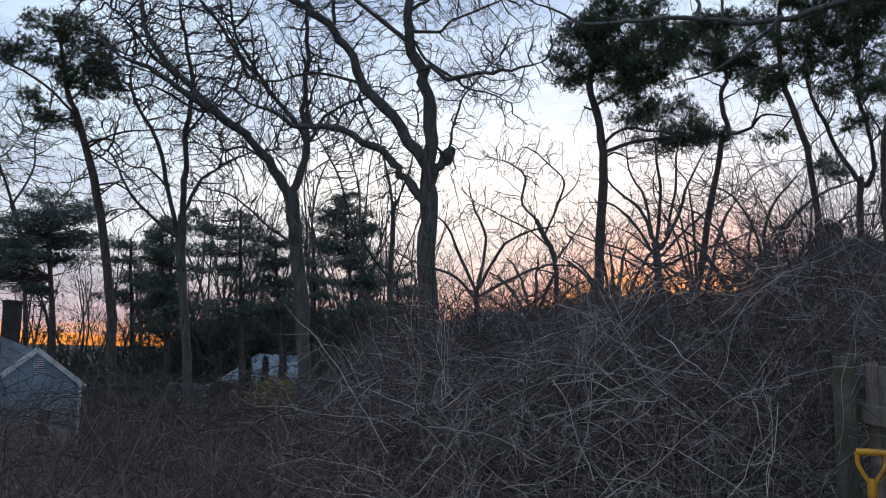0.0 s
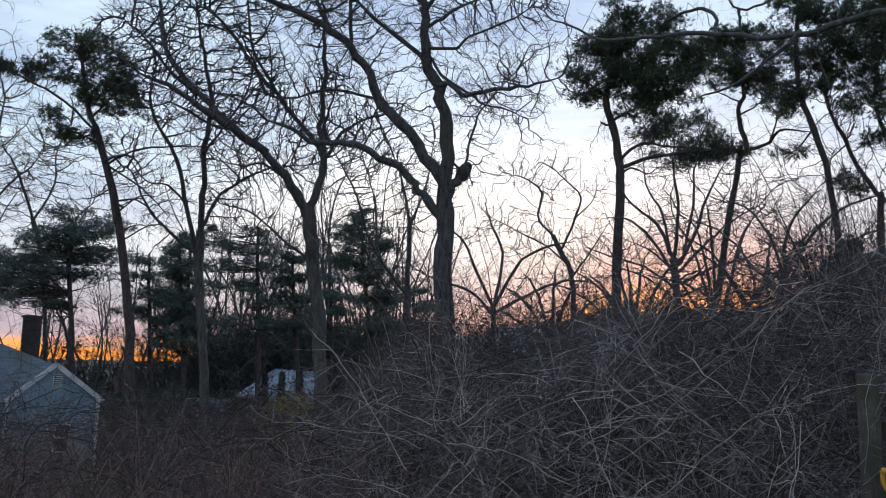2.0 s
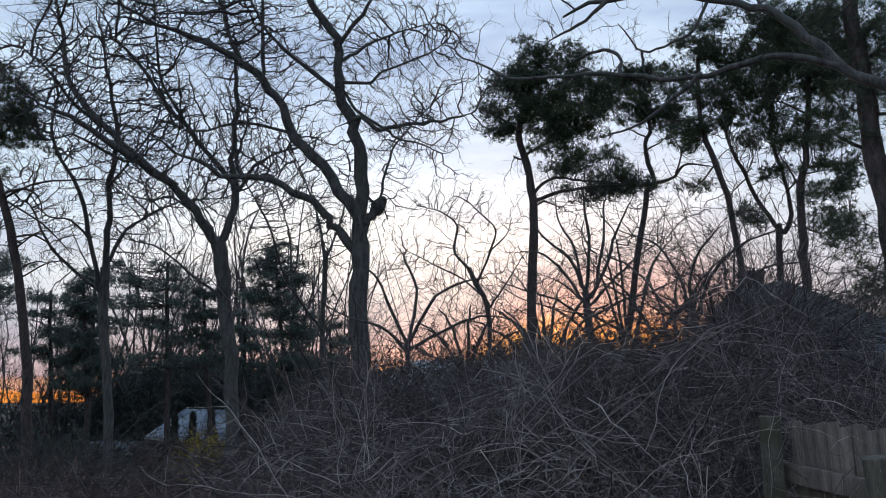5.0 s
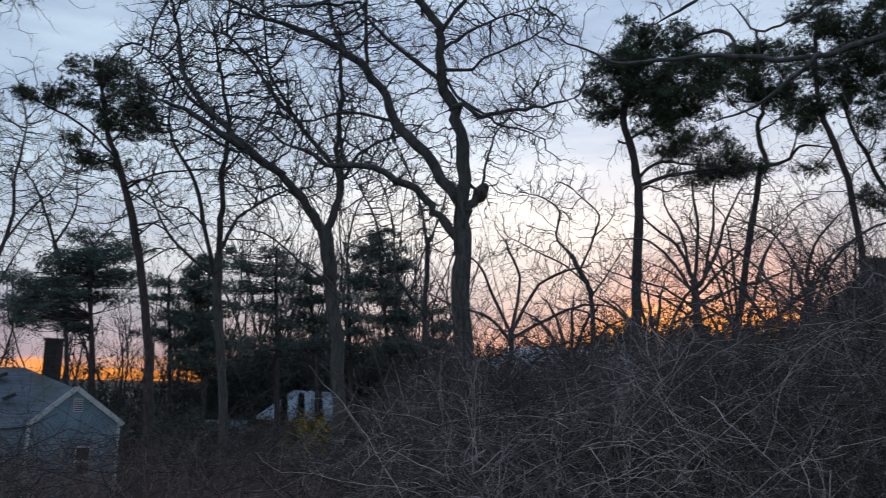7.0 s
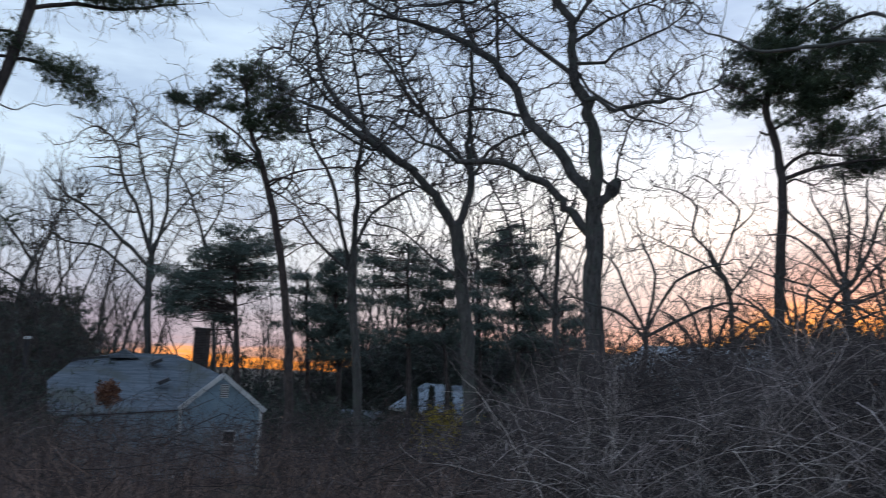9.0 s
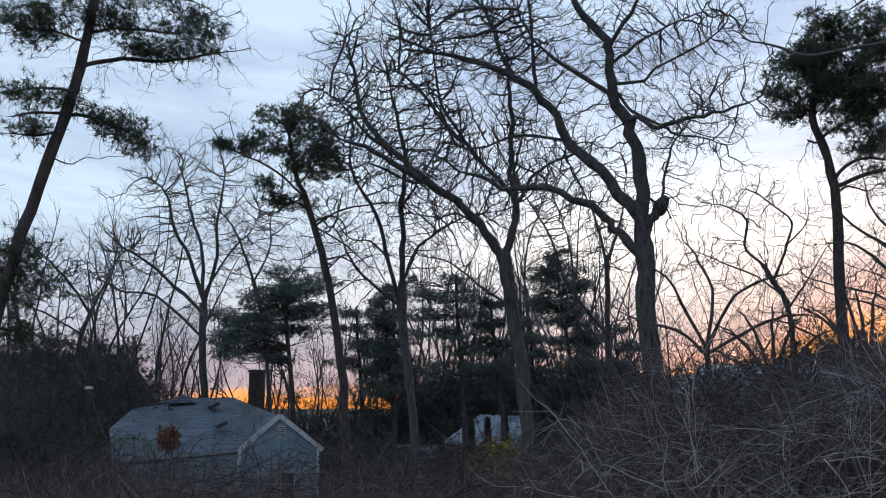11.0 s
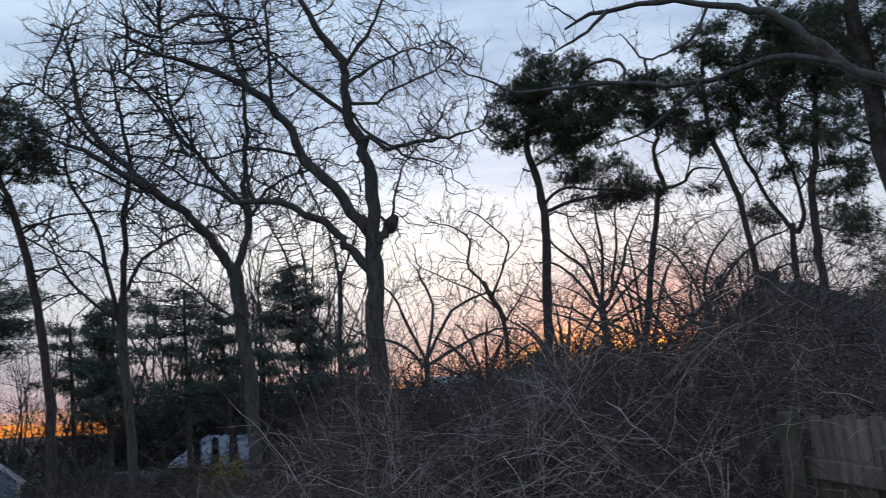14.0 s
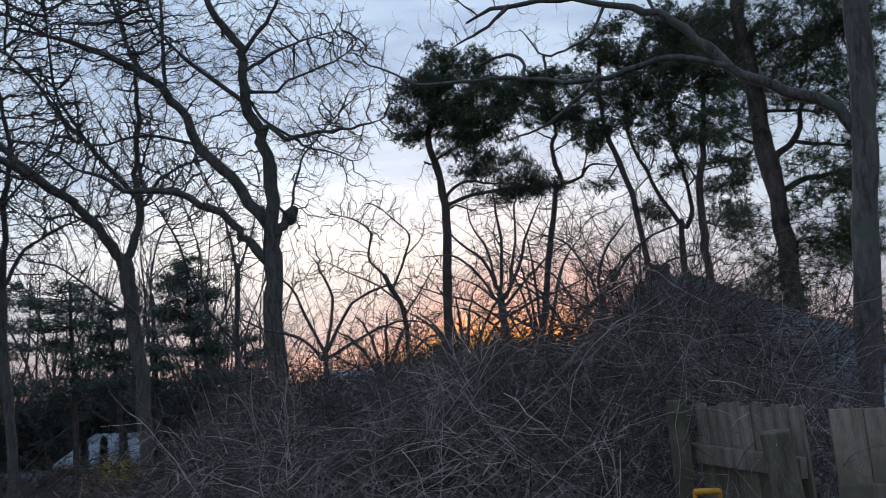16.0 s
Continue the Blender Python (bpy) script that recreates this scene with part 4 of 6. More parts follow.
stout_pine = Pine((10.01, 14.96), 27, density=1.5)
stout_pine.stem("trunk", 0.310, 0.140, [(0.00, 1.51), (-0.00, 3.32), (0.01, 4.60), (-0.16, 6.39), (-0.18, 7.45), (-0.26, 8.49), (-0.27, 9.81), (-0.18, 11.00)])
stout_pine.stem("limb", 0.100, 0.030, [(0.10, 5.45), (0.60, 5.65), (1.33, 5.63), (1.93, 5.59)])
stout_pine.stem("limb", 0.100, 0.030, [(-0.08, 6.07), (0.48, 6.57), (0.68, 7.40), (0.95, 8.34)])
stout_pine.stem("limb", 0.060, 0.020, [(-0.15, 6.45), (-0.69, 6.80), (-0.90, 6.97)])
stout_pine.stem("limb", 0.060, 0.020, [(-0.13, 7.19), (0.47, 7.13), (1.39, 6.82)])
stout_pine.stem("limb", 0.060, 0.020, [(0.49, 6.45), (1.11, 6.27), (1.70, 6.10)])
stout_pine.stem("limb", 0.060, 0.020, [(-0.25, 8.36), (0.67, 8.66), (1.44, 8.72)])
stout_pine.stem("limb", 0.050, 0.020, [(-0.26, 8.63), (-0.76, 9.14), (-1.08, 9.49)])
stout_pine.pad(0.03, 8.94, 1.15, 0.59)
stout_pine.pad(1.00, 8.70, 1.02, 0.64)
stout_pine.pad(1.53, 7.83, 0.77, 0.51)
stout_pine.pad(0.60, 8.17, 1.02, 0.51)
stout_pine.pad(-0.49, 9.47, 0.77, 0.51)
stout_pine.pad(1.22, 6.31, 0.77, 0.20)
stout_pine.pad(1.07, 5.27, 0.77, 0.77)
stout_pine.pad(1.17, 4.44, 0.64, 0.64)
stout_pine.pad(-0.71, 4.83, 0.56, 0.77)
stout_pine.pad(-0.13, 3.33, 0.77, 0.51)
stout_pine.pad(-0.39, 3.83, 0.64, 0.77)
stout_pine.pad(0.88, 6.99, 0.89, 0.26)
stout_pine.pad(-0.25, 7.60, 0.77, 0.31)
stout_pine.pad(1.80, 6.80, 0.64, 0.51)
stout_pine.pad(1.31, 9.39, 1.53, 0.51)
stout_pine.pad(1.10, 3.99, 0.64, 0.38)
stout_pine.pad(-0.58, 6.78, 0.46, 0.20)
stout_pine.pad(0.73, 9.16, 1.28, 0.51)
stout_pine.pad(1.73, 8.52, 0.89, 0.51)
stout_pine.pad(2.03, 7.71, 0.64, 0.51)
stout_pine.pad(0.16, 8.14, 0.77, 0.38)
stout_pine.pad(1.07, 7.56, 0.89, 0.31)
stout_pine.pad(1.98, 8.83, 1.02, 0.51)
stout_pine.pad(-0.45, 8.80, 0.77, 0.38)
stout_pine.pad(0.28, 7.36, 0.64, 0.23)
stout_pine.pad(0.74, 5.92, 0.77, 0.23)
stout_pine.pad(1.29, 5.35, 0.77, 0.36)
stout_pine.pad(1.58, 4.50, 0.64, 0.56)
stout_pine.pad(0.39, 4.90, 0.51, 0.43)
stout_pine.pad(0.72, 4.16, 0.77, 0.46)
stout_pine.finish("stout pine with a thick trunk and open boughs")

near_pine = Pine((-9.68, 10.11), 28, density=2.4, needle=0.13)
near_pine.stem("trunk", 0.130, 0.075, [(-0.00, 2.32), (0.23, 4.03), (0.52, 5.32), (0.75, 6.29), (0.91, 7.20), (1.01, 8.32), (1.14, 9.60)])
near_pine.stem("limb", 0.050, 0.015, [(1.04, 7.15), (1.47, 7.33), (2.28, 7.46), (2.94, 7.73), (3.28, 7.85)])
near_pine.stem("limb", 0.040, 0.015, [(0.87, 6.24), (1.19, 6.23), (1.73, 6.07), (2.01, 5.84)])
near_pine.stem("limb", 0.040, 0.010, [(0.76, 6.63), (0.34, 6.60), (-0.12, 6.42)])
near_pine.stem("limb", 0.030, 0.010, [(0.76, 6.25), (0.29, 6.17), (-0.09, 6.04)])
near_pine.stem("limb", 0.040, 0.015, [(1.01, 7.71), (1.43, 7.86), (2.07, 7.95), (2.73, 8.10)])
near_pine.stem("limb", 0.030, 0.010, [(0.93, 7.50), (0.42, 7.58), (-0.06, 7.57)])
near_pine.stem("limb", 0.020, 0.008, [(0.50, 5.52), (0.83, 5.41), (1.11, 5.57)])
near_pine.stem("limb", 0.050, 0.015, [(1.05, 8.33), (1.66, 8.59), (2.31, 8.65), (2.70, 8.64)])
near_pine.stem("limb", 0.030, 0.010, [(0.71, 5.95), (0.32, 5.80), (-0.07, 5.78)])
near_pine.pad(2.73, 7.95, 0.56, 0.24)
near_pine.pad(2.27, 7.64, 0.40, 0.16)
near_pine.pad(1.69, 8.08, 0.69, 0.24)
near_pine.pad(0.82, 7.97, 0.69, 0.26)
near_pine.pad(0.16, 7.81, 0.60, 0.26)
near_pine.pad(2.62, 8.29, 0.36, 0.14)
near_pine.pad(1.55, 6.12, 0.40, 0.12)
near_pine.pad(1.87, 5.90, 0.28, 0.14)
near_pine.pad(1.45, 6.27, 0.34, 0.10)
near_pine.pad(0.19, 6.43, 0.40, 0.12)
near_pine.pad(0.23, 5.88, 0.36, 0.12)
near_pine.pad(1.93, 8.66, 0.69, 0.18)
near_pine.pad(0.10, 7.51, 0.50, 0.14)
near_pine.pad(0.84, 6.48, 0.26, 0.10)
near_pine.pad(1.67, 7.61, 0.40, 0.10)
near_pine.pad(0.26, 3.68, 0.40, 0.60)
near_pine.pad(0.57, 3.62, 0.50, 0.40)
near_pine.pad(0.39, 3.00, 0.30, 0.40)
near_pine.finish("near pine with a leaning trunk and tufted boughs")

white_pine_a = Pine((-18.96, 40.81), 31, density=1.7, needle=0.22)
white_pine_a.stem("trunk", 0.220, 0.050, [(0.00, 0.21), (-0.34, 3.55), (-0.66, 6.95), (-0.49, 8.13)])
white_pine_a.pad(-3.18, 6.22, 1.91, 0.77)
white_pine_a.pad(-1.49, 7.47, 2.23, 0.51)
white_pine_a.pad(-0.20, 7.86, 1.91, 0.45)
white_pine_a.pad(-3.58, 5.08, 2.23, 0.64)
white_pine_a.pad(-2.12, 5.72, 1.91, 0.45)
white_pine_a.pad(-0.88, 6.36, 1.60, 0.32)
white_pine_a.pad(0.40, 7.03, 1.40, 0.38)
white_pine_a.pad(-2.76, 4.29, 1.91, 0.45)
white_pine_a.pad(-1.06, 8.66, 1.28, 0.45)
white_pine_a.pad(1.23, 6.79, 1.28, 0.32)
white_pine_a.finish("white pine with layered boughs")

white_pine_b = Pine((-14.37, 43.70), 32, density=2.5, needle=0.22)
white_pine_b.stem("trunk", 0.220, 0.050, [(0.00, 0.21), (-0.36, 3.77), (-0.64, 6.79), (-0.77, 8.02)])
white_pine_b.pad(-0.74, 7.40, 0.85, 0.78)
white_pine_b.pad(-0.81, 6.18, 1.11, 0.85)
white_pine_b.pad(-0.56, 4.67, 1.30, 0.98)
white_pine_b.pad(0.09, 3.48, 1.50, 0.78)
white_pine_b.pad(-0.43, 2.57, 1.63, 0.78)
white_pine_b.finish("dense dark evergreen at the wood edge")

white_pine_c = Pine((-10.24, 42.79), 33, density=1.7, needle=0.22)
white_pine_c.stem("trunk", 0.220, 0.050, [(0.00, 0.31), (-0.14, 3.20), (-0.37, 6.75), (-0.40, 8.56)])
white_pine_c.pad(-0.39, 8.26, 1.06, 0.44)
white_pine_c.pad(-0.69, 7.34, 1.56, 0.44)
white_pine_c.pad(-0.01, 6.47, 1.68, 0.50)
white_pine_c.pad(-0.83, 5.39, 1.68, 0.56)
white_pine_c.pad(0.09, 4.53, 1.37, 0.44)
white_pine_c.pad(-2.39, 7.57, 1.12, 0.62)
white_pine_c.pad(-2.71, 8.15, 0.69, 0.37)
white_pine_c.pad(-2.32, 6.38, 1.12, 0.69)
white_pine_c.pad(0.53, 7.69, 0.94, 0.31)
white_pine_c.pad(-1.02, 3.47, 1.87, 0.62)
white_pine_c.finish("white pine with pale layered boughs")

white_pine_d = Pine((-4.49, 43.77), 34, density=2.3, needle=0.22)
white_pine_d.stem("trunk", 0.200, 0.050, [(0.00, 0.39), (-0.25, 3.93), (-0.63, 6.94), (-0.81, 9.71)])
white_pine_d.pad(-0.80, 9.56, 0.94, 0.47)
white_pine_d.pad(-0.84, 8.78, 1.62, 0.62)
white_pine_d.pad(-0.57, 7.86, 1.75, 0.62)
white_pine_d.pad(-0.85, 6.93, 1.68, 0.62)
white_pine_d.pad(-0.15, 6.04, 1.56, 0.75)
white_pine_d.pad(-0.12, 4.83, 1.43, 0.81)
white_pine_d.pad(0.21, 3.64, 1.37, 0.81)
white_pine_d.pad(-1.43, 8.30, 0.94, 0.44)
white_pine_d.pad(-1.69, 6.91, 0.94, 0.50)
white_pine_d.pad(0.77, 5.15, 0.94, 0.56)
white_pine_d.finish("dark white pine with drooping boughs")

white_pine_e = Pine((-8.45, 44.20), 35, density=2.5, needle=0.22)
white_pine_e.stem("trunk", 0.200, 0.050, [(0.00, 0.30), (-0.24, 3.28), (-0.47, 5.71), (-0.59, 7.25)])
white_pine_e.pad(-0.58, 7.09, 0.96, 0.51)
white_pine_e.pad(-0.69, 6.01, 1.15, 0.64)
white_pine_e.pad(-0.34, 4.80, 1.28, 0.70)
white_pine_e.pad(-0.74, 3.57, 1.47, 0.70)
white_pine_e.finish("dark evergreen behind the forked oak")

white_pine_f = Pine((-15.04, 45.58), 36, density=1.8, needle=0.22)
white_pine_f.stem("trunk", 0.200, 0.050, [(-0.00, 0.39), (-0.02, 4.87), (-0.10, 7.50), (-0.04, 8.84)])
white_pine_f.pad(-0.04, 8.17, 1.16, 0.54)
white_pine_f.pad(-0.36, 6.84, 1.50, 0.61)
white_pine_f.pad(0.30, 5.52, 1.70, 0.68)
white_pine_f.pad(-0.02, 4.22, 1.57, 0.61)
white_pine_f.finish("white pine at the wood edge")

white_pine_g = Pine((-19.53, 41.65), 37, density=1.7, needle=0.22)
white_pine_g.stem("trunk", 0.200, 0.050, [(-0.00, 1.69), (-0.22, 4.11), (-0.60, 6.58), (-0.80, 8.14)])
white_pine_g.pad(-2.55, 6.24, 1.30, 0.46)
white_pine_g.pad(-2.22, 5.33, 1.96, 0.46)
white_pine_g.pad(-1.37, 7.04, 1.96, 0.52)
white_pine_g.pad(0.14, 7.85, 1.96, 0.52)
white_pine_g.pad(1.09, 6.60, 1.96, 0.39)
white_pine_g.pad(-2.79, 4.71, 1.63, 0.39)
white_pine_g.pad(1.36, 8.50, 1.30, 0.46)
white_pine_g.pad(-1.27, 4.11, 1.30, 0.33)
white_pine_g.pad(0.81, 5.66, 1.63, 0.39)
white_pine_g.finish("white pine with flat layered boughs")

white_pine_h = Pine((-17.37, 46.88), 38, density=1.6, needle=0.22)
white_pine_h.stem("trunk", 0.200, 0.050, [(0.00, 0.07), (-0.21, 3.25), (-0.45, 5.84), (-0.50, 7.48)])
white_pine_h.pad(-0.48, 7.15, 0.92, 0.43)
white_pine_h.pad(-0.72, 6.16, 1.42, 0.50)
white_pine_h.pad(-0.03, 5.21, 1.63, 0.57)
white_pine_h.pad(-0.89, 4.20, 1.42, 0.50)
white_pine_h.pad(0.38, 3.59, 1.42, 0.50)
white_pine_h.finish("slim white pine in the hollow wood")

white_pine_i = Pine((-7.43, 49.44), 39, density=1.8, needle=0.22)
white_pine_i.stem("trunk", 0.200, 0.050, [(0.00, 0.18), (-0.09, 2.84), (-0.26, 5.54), (-0.37, 6.91)])
white_pine_i.pad(-0.36, 6.57, 0.85, 0.43)
white_pine_i.pad(-0.02, 5.55, 1.21, 0.57)
white_pine_i.pad(-0.49, 4.52, 1.42, 0.64)
white_pine_i.pad(0.22, 3.52, 1.56, 0.64)
white_pine_i.finish("low dark pine between the oaks")

white_pine_j = Pine((-2.52, 51.94), 40, density=1.6, needle=0.22)
white_pine_j.stem("trunk", 0.200, 0.050, [(0.00, 0.20), (-0.12, 2.98), (-0.23, 5.10), (-0.26, 6.53)])
white_pine_j.pad(-0.25, 6.17, 0.88, 0.52)
white_pine_j.pad(0.09, 5.11, 1.25, 0.59)
white_pine_j.pad(-0.43, 4.03, 1.47, 0.66)
white_pine_j.finish("small dark pine behind the great oak")

overhanging_tree = Oak((4.88, 6.72), 41, kind="bare_tree", density=0.12, span=1.1)
overhanging_tree.stem("trunk", 0.155, 0.130, [(0.00, -0.69), (0.13, 0.47), (0.23, 1.43), (0.40, 2.93), (0.49, 3.72), (0.57, 4.53), (0.64, 5.43), (0.72, 6.24)])
overhanging_tree.stem("limb", 0.074, 0.028, [(0.48, 3.80), (0.30, 4.09), (-0.06, 4.31), (-0.40, 4.53), (-0.63, 4.78), (-0.87, 5.12), (-1.23, 5.47), (-1.69, 5.66), (-2.24, 5.90), (-2.84, 6.00), (-3.41, 5.94)])
overhanging_tree.stem("limb", 0.042, 0.012, [(-0.54, 4.69), (-1.06, 4.91), (-1.47, 4.94), (-1.77, 4.89), (-2.27, 4.94), (-2.91, 5.14), (-3.61, 5.25), (-4.05, 5.32), (-4.42, 5.57), (-4.81, 5.79)])
overhanging_tree.stem("limb", 0.024, 0.030, [(-2.74, 5.10), (-2.72, 5.27), (-2.88, 5.41), (-3.08, 5.41), (-3.28, 5.36)])
overhanging_tree.stem("limb", 0.020, 0.006, [(-1.94, 5.40), (-2.23, 5.31), (-2.48, 5.30), (-2.67, 5.59), (-2.74, 5.69)])
overhanging_tree.stem("limb", 0.030, 0.012, [(-1.23, 5.47), (-1.31, 5.73), (-1.35, 6.04)])
overhanging_tree.stem("limb", 0.020, 0.007, [(-2.48, 5.30), (-2.47, 5.12), (-2.46, 5.01)])
overhanging_tree.stem("limb", 0.030, 0.010, [(-1.89, 4.90), (-2.23, 4.67), (-2.57, 4.49), (-2.97, 4.41)])
overhanging_tree.stem("limb", 0.030, 0.008, [(-2.84, 6.00), (-3.21, 5.78), (-3.58, 5.67)])
overhanging_tree.finish("bare tree with a long branch reaching over the thicket")

tall_shrub = Oak((4.16, 15.45), 51, kind="bare_shrub", density=0.8, lift=0.06, wild=0.6, span=1.25)
tall_shrub.stem("trunk", 0.090, 0.080, [(-0.00, 1.87), (-0.01, 2.65), (-0.07, 3.25), (-0.10, 3.66)])
tall_shrub.stem("limb", 0.050, 0.015, [(-0.07, 3.61), (-0.38, 4.28), (-0.85, 4.72), (-1.14, 5.10)])
tall_shrub.stem("limb", 0.050, 0.015, [(-0.07, 3.71), (-0.00, 4.48), (-0.06, 5.31), (-0.07, 5.68)])
tall_shrub.stem("limb", 0.050, 0.015, [(-0.03, 3.51), (0.36, 4.26), (0.56, 4.87), (0.84, 5.42)])
tall_shrub.stem("limb", 0.040, 0.015, [(-0.11, 3.41), (-0.48, 3.97), (-0.91, 4.40), (-1.35, 4.47)])
tall_shrub.stem("limb", 0.040, 0.015, [(-0.00, 3.40), (0.53, 3.95), (0.98, 4.34), (1.51, 4.67)])
tall_shrub.stem("limb", 0.040, 0.012, [(-0.16, 3.76), (-0.28, 4.49), (-0.56, 5.02), (-0.64, 5.62)])
tall_shrub.stem("limb", 0.040, 0.012, [(0.12, 3.86), (0.28, 4.67), (0.30, 5.29), (0.40, 5.65)])
tall_shrub.stem("limb", 0.040, 0.012, [(-0.04, 3.15), (0.60, 3.45), (1.22, 3.65), (1.82, 3.93)])
tall_shrub.stem("limb", 0.030, 0.012, [(-0.06, 3.05), (-0.59, 3.46), (-1.16, 3.67), (-1.76, 3.89)])
tall_shrub.finish("many-stemmed bare shrub against the sunset")

arching_shrub = Oak((4.13, 10.20), 52, kind="bare_shrub", density=0.9, lift=0.0, wild=0.8, span=1.2)
arching_shrub.stem("trunk", 0.050, 0.045, [(0.00, 1.91), (-0.01, 2.28), (-0.04, 2.58)])
arching_shrub.stem("limb", 0.030, 0.010, [(-0.05, 2.54), (-0.21, 3.20), (-0.47, 3.61), (-0.76, 3.75)])
arching_shrub.stem("limb", 0.030, 0.010, [(-0.03, 2.58), (0.24, 3.23), (0.64, 3.57), (1.09, 3.71)])
arching_shrub.stem("limb", 0.030, 0.010, [(-0.01, 2.43), (0.51, 2.98), (0.89, 3.24), (1.32, 3.28)])
arching_shrub.stem("limb", 0.030, 0.010, [(-0.08, 2.47), (-0.46, 2.91), (-0.80, 3.33), (-1.24, 3.53)])
arching_shrub.stem("limb", 0.030, 0.010, [(-0.04, 2.58), (-0.07, 3.11), (0.12, 3.55), (0.37, 3.83)])
arching_shrub.finish("arching bare shrub over the vines")

low_shrub = Oak((0.48, 11.99), 53, kind="bare_shrub", density=0.9, lift=0.0, wild=0.8, span=1.2)
low_shrub.stem("trunk", 0.050, 0.045, [(0.00, 1.66), (0.04, 2.06), (0.04, 2.39)])
low_shrub.stem("limb", 0.030, 0.010, [(0.04, 2.37), (-0.25, 2.96), (-0.42, 3.37), (-0.67, 3.54)])
low_shrub.stem("limb", 0.030, 0.010, [(0.04, 2.39), (0.40, 3.05), (0.81, 3.30), (1.22, 3.38)])
low_shrub.stem("limb", 0.030, 0.010, [(0.04, 2.27), (-0.33, 2.63), (-0.83, 2.79), (-1.16, 2.95)])
low_shrub.stem("limb", 0.030, 0.010, [(0.04, 2.39), (0.16, 3.13), (-0.01, 3.63), (-0.09, 3.80)])
low_shrub.stem("limb", 0.030, 0.010, [(0.04, 2.31), (0.65, 2.64), (1.13, 2.81), (1.53, 2.77)])
low_shrub.finish("low bare shrub with arching stems")
# a row of many-stemmed shrubs that rises out of the tangle
shrub_rng = np.random.default_rng(57)
for bearing, away_m, top, wide in ((12.0, 13.2, 3.5, 1.3), (17.5, 14.6, 4.3, 1.7), (20.5, 12.6, 3.9, 1.7), (24.0, 13.4, 3.9, 1.4), (6.5, 14.2, 3.2, 1.2)):
    x, y = away_m * math.sin(radians(bearing)), away_m * math.cos(radians(bearing))
    shrub = Oak((x, y), int(60 + bearing * 4), kind="bare_shrub", density=0.45, lift=0.0, wild=0.6, fine=0.85, span=1.3)
    low = 1.6 + 0.02 * away_m
    shrub.stem("trunk", 0.07, 0.05, [(0, low - 0.6), (0.03, low), (-0.02, low + 0.3)])
    for k in range(9):
        lean = (k - 4) / 4 + shrub_rng.uniform(-0.15, 0.15)
        tall = (top - low) * (1 - 0.35 * lean * lean) * shrub_rng.uniform(0.75, 1.08)
        shrub.stem("limb", 0.04, 0.012, [(0.02 * lean, low + 0.05 * k / 9), (0.3 * lean * wide, low + 0.45 * tall), (0.65 * lean * wide, low + 0.82 * tall), (1.05 * lean * wide, low + tall)])
    shrub.finish("many-stemmed bare shrub standing in the tangle")
for tree in (crooked_tree, far_maple, far_maple_b):
    for ob in tree.root.children:
        if ob.name.startswith("fine_branching"):
            ob.data.materials[0] = PALE_TWIG


# ---- thickets ----
def stuff(name, arrays, mat, label, category):
    v, f = join(arrays)
    return tagged(new(name, raw_mesh(name, v, f, mat)), label, category, kind="stuff")


def mound_top(x, y):
    """Height of the tangle over the world's zero, by place."""
    a = np.degrees(np.arctan2(x, y))
    crest = np.interp(a, [-46, -30, -20, -14, -9.5, -6.5, -4, -1, 3, 7, 10, 17, 21, 24, 28, 31, 34], [-0.080, -0.072, -0.068, -0.068, -0.068, -0.058, -0.03, 0.004, 0.02, 0.03, 0.046, 0.05, 0.056, 0.08, 0.092, 0.075, 0.045])
    far = np.hypot(x, y)
    return 1.6 + crest * far + 0.2 * np.sin(x * 2.3 + y) * np.cos(y * 1.7) + 0.14 * np.sin(x * 5.1 - y * 2.2) + 0.07 * np.sin(x * 13 + y * 7)


def tangle(rng, count, bearing, reach, length, thick, lift, n=9, crook=0.2, flat=0.55, clump=0.0):
    """Arching vines through the mound between two bearings and two distances; clump leaves hollows between them."""
    a = np.radians(rng.uniform(*bearing, count))
    d = rng.uniform(*reach, count)
    x, y = d * np.sin(a), d * np.cos(a)
    top, foot = mound_top(x, y), ground_z(x, y)
    z = foot + (top - foot) * (0.1 + 0.86 * rng.random(count) ** 0.75)
    if clump:
        f = np.sin(4.1 * x + 2.3 * z + 1) * np.sin(5.3 * z - 1.7 * y) + 0.6 * np.sin(9.7 * x - 6.1 * z) * np.sin(8.3 * z + 3 * y + 2)
        keep = f + rng.normal(0, 0.25, count) > clump - 0.5
        x, y, z, count = x[keep], y[keep], z[keep], int(keep.sum())
    way = rng.normal(size=(count, 3)) * [1, 0.8, flat]
    p = runs(rng, np.stack([x, y, z], -1), way, rng.uniform(*length, count), n, crook, lift)
    over = p[:, :, 2] - mound_top(p[:, :, 0], p[:, :, 1]) - 0.05
    p[:, :, 2] -= np.maximum(over, 0) * np.where(np.arctan2(p[:, :, 0], p[:, :, 1]) < -0.1, 0.95, 0.6)
    r = rng.uniform(*thick, (count, 1)) * np.linspace(1, 0.5, n + 1)[None]
    return p, r


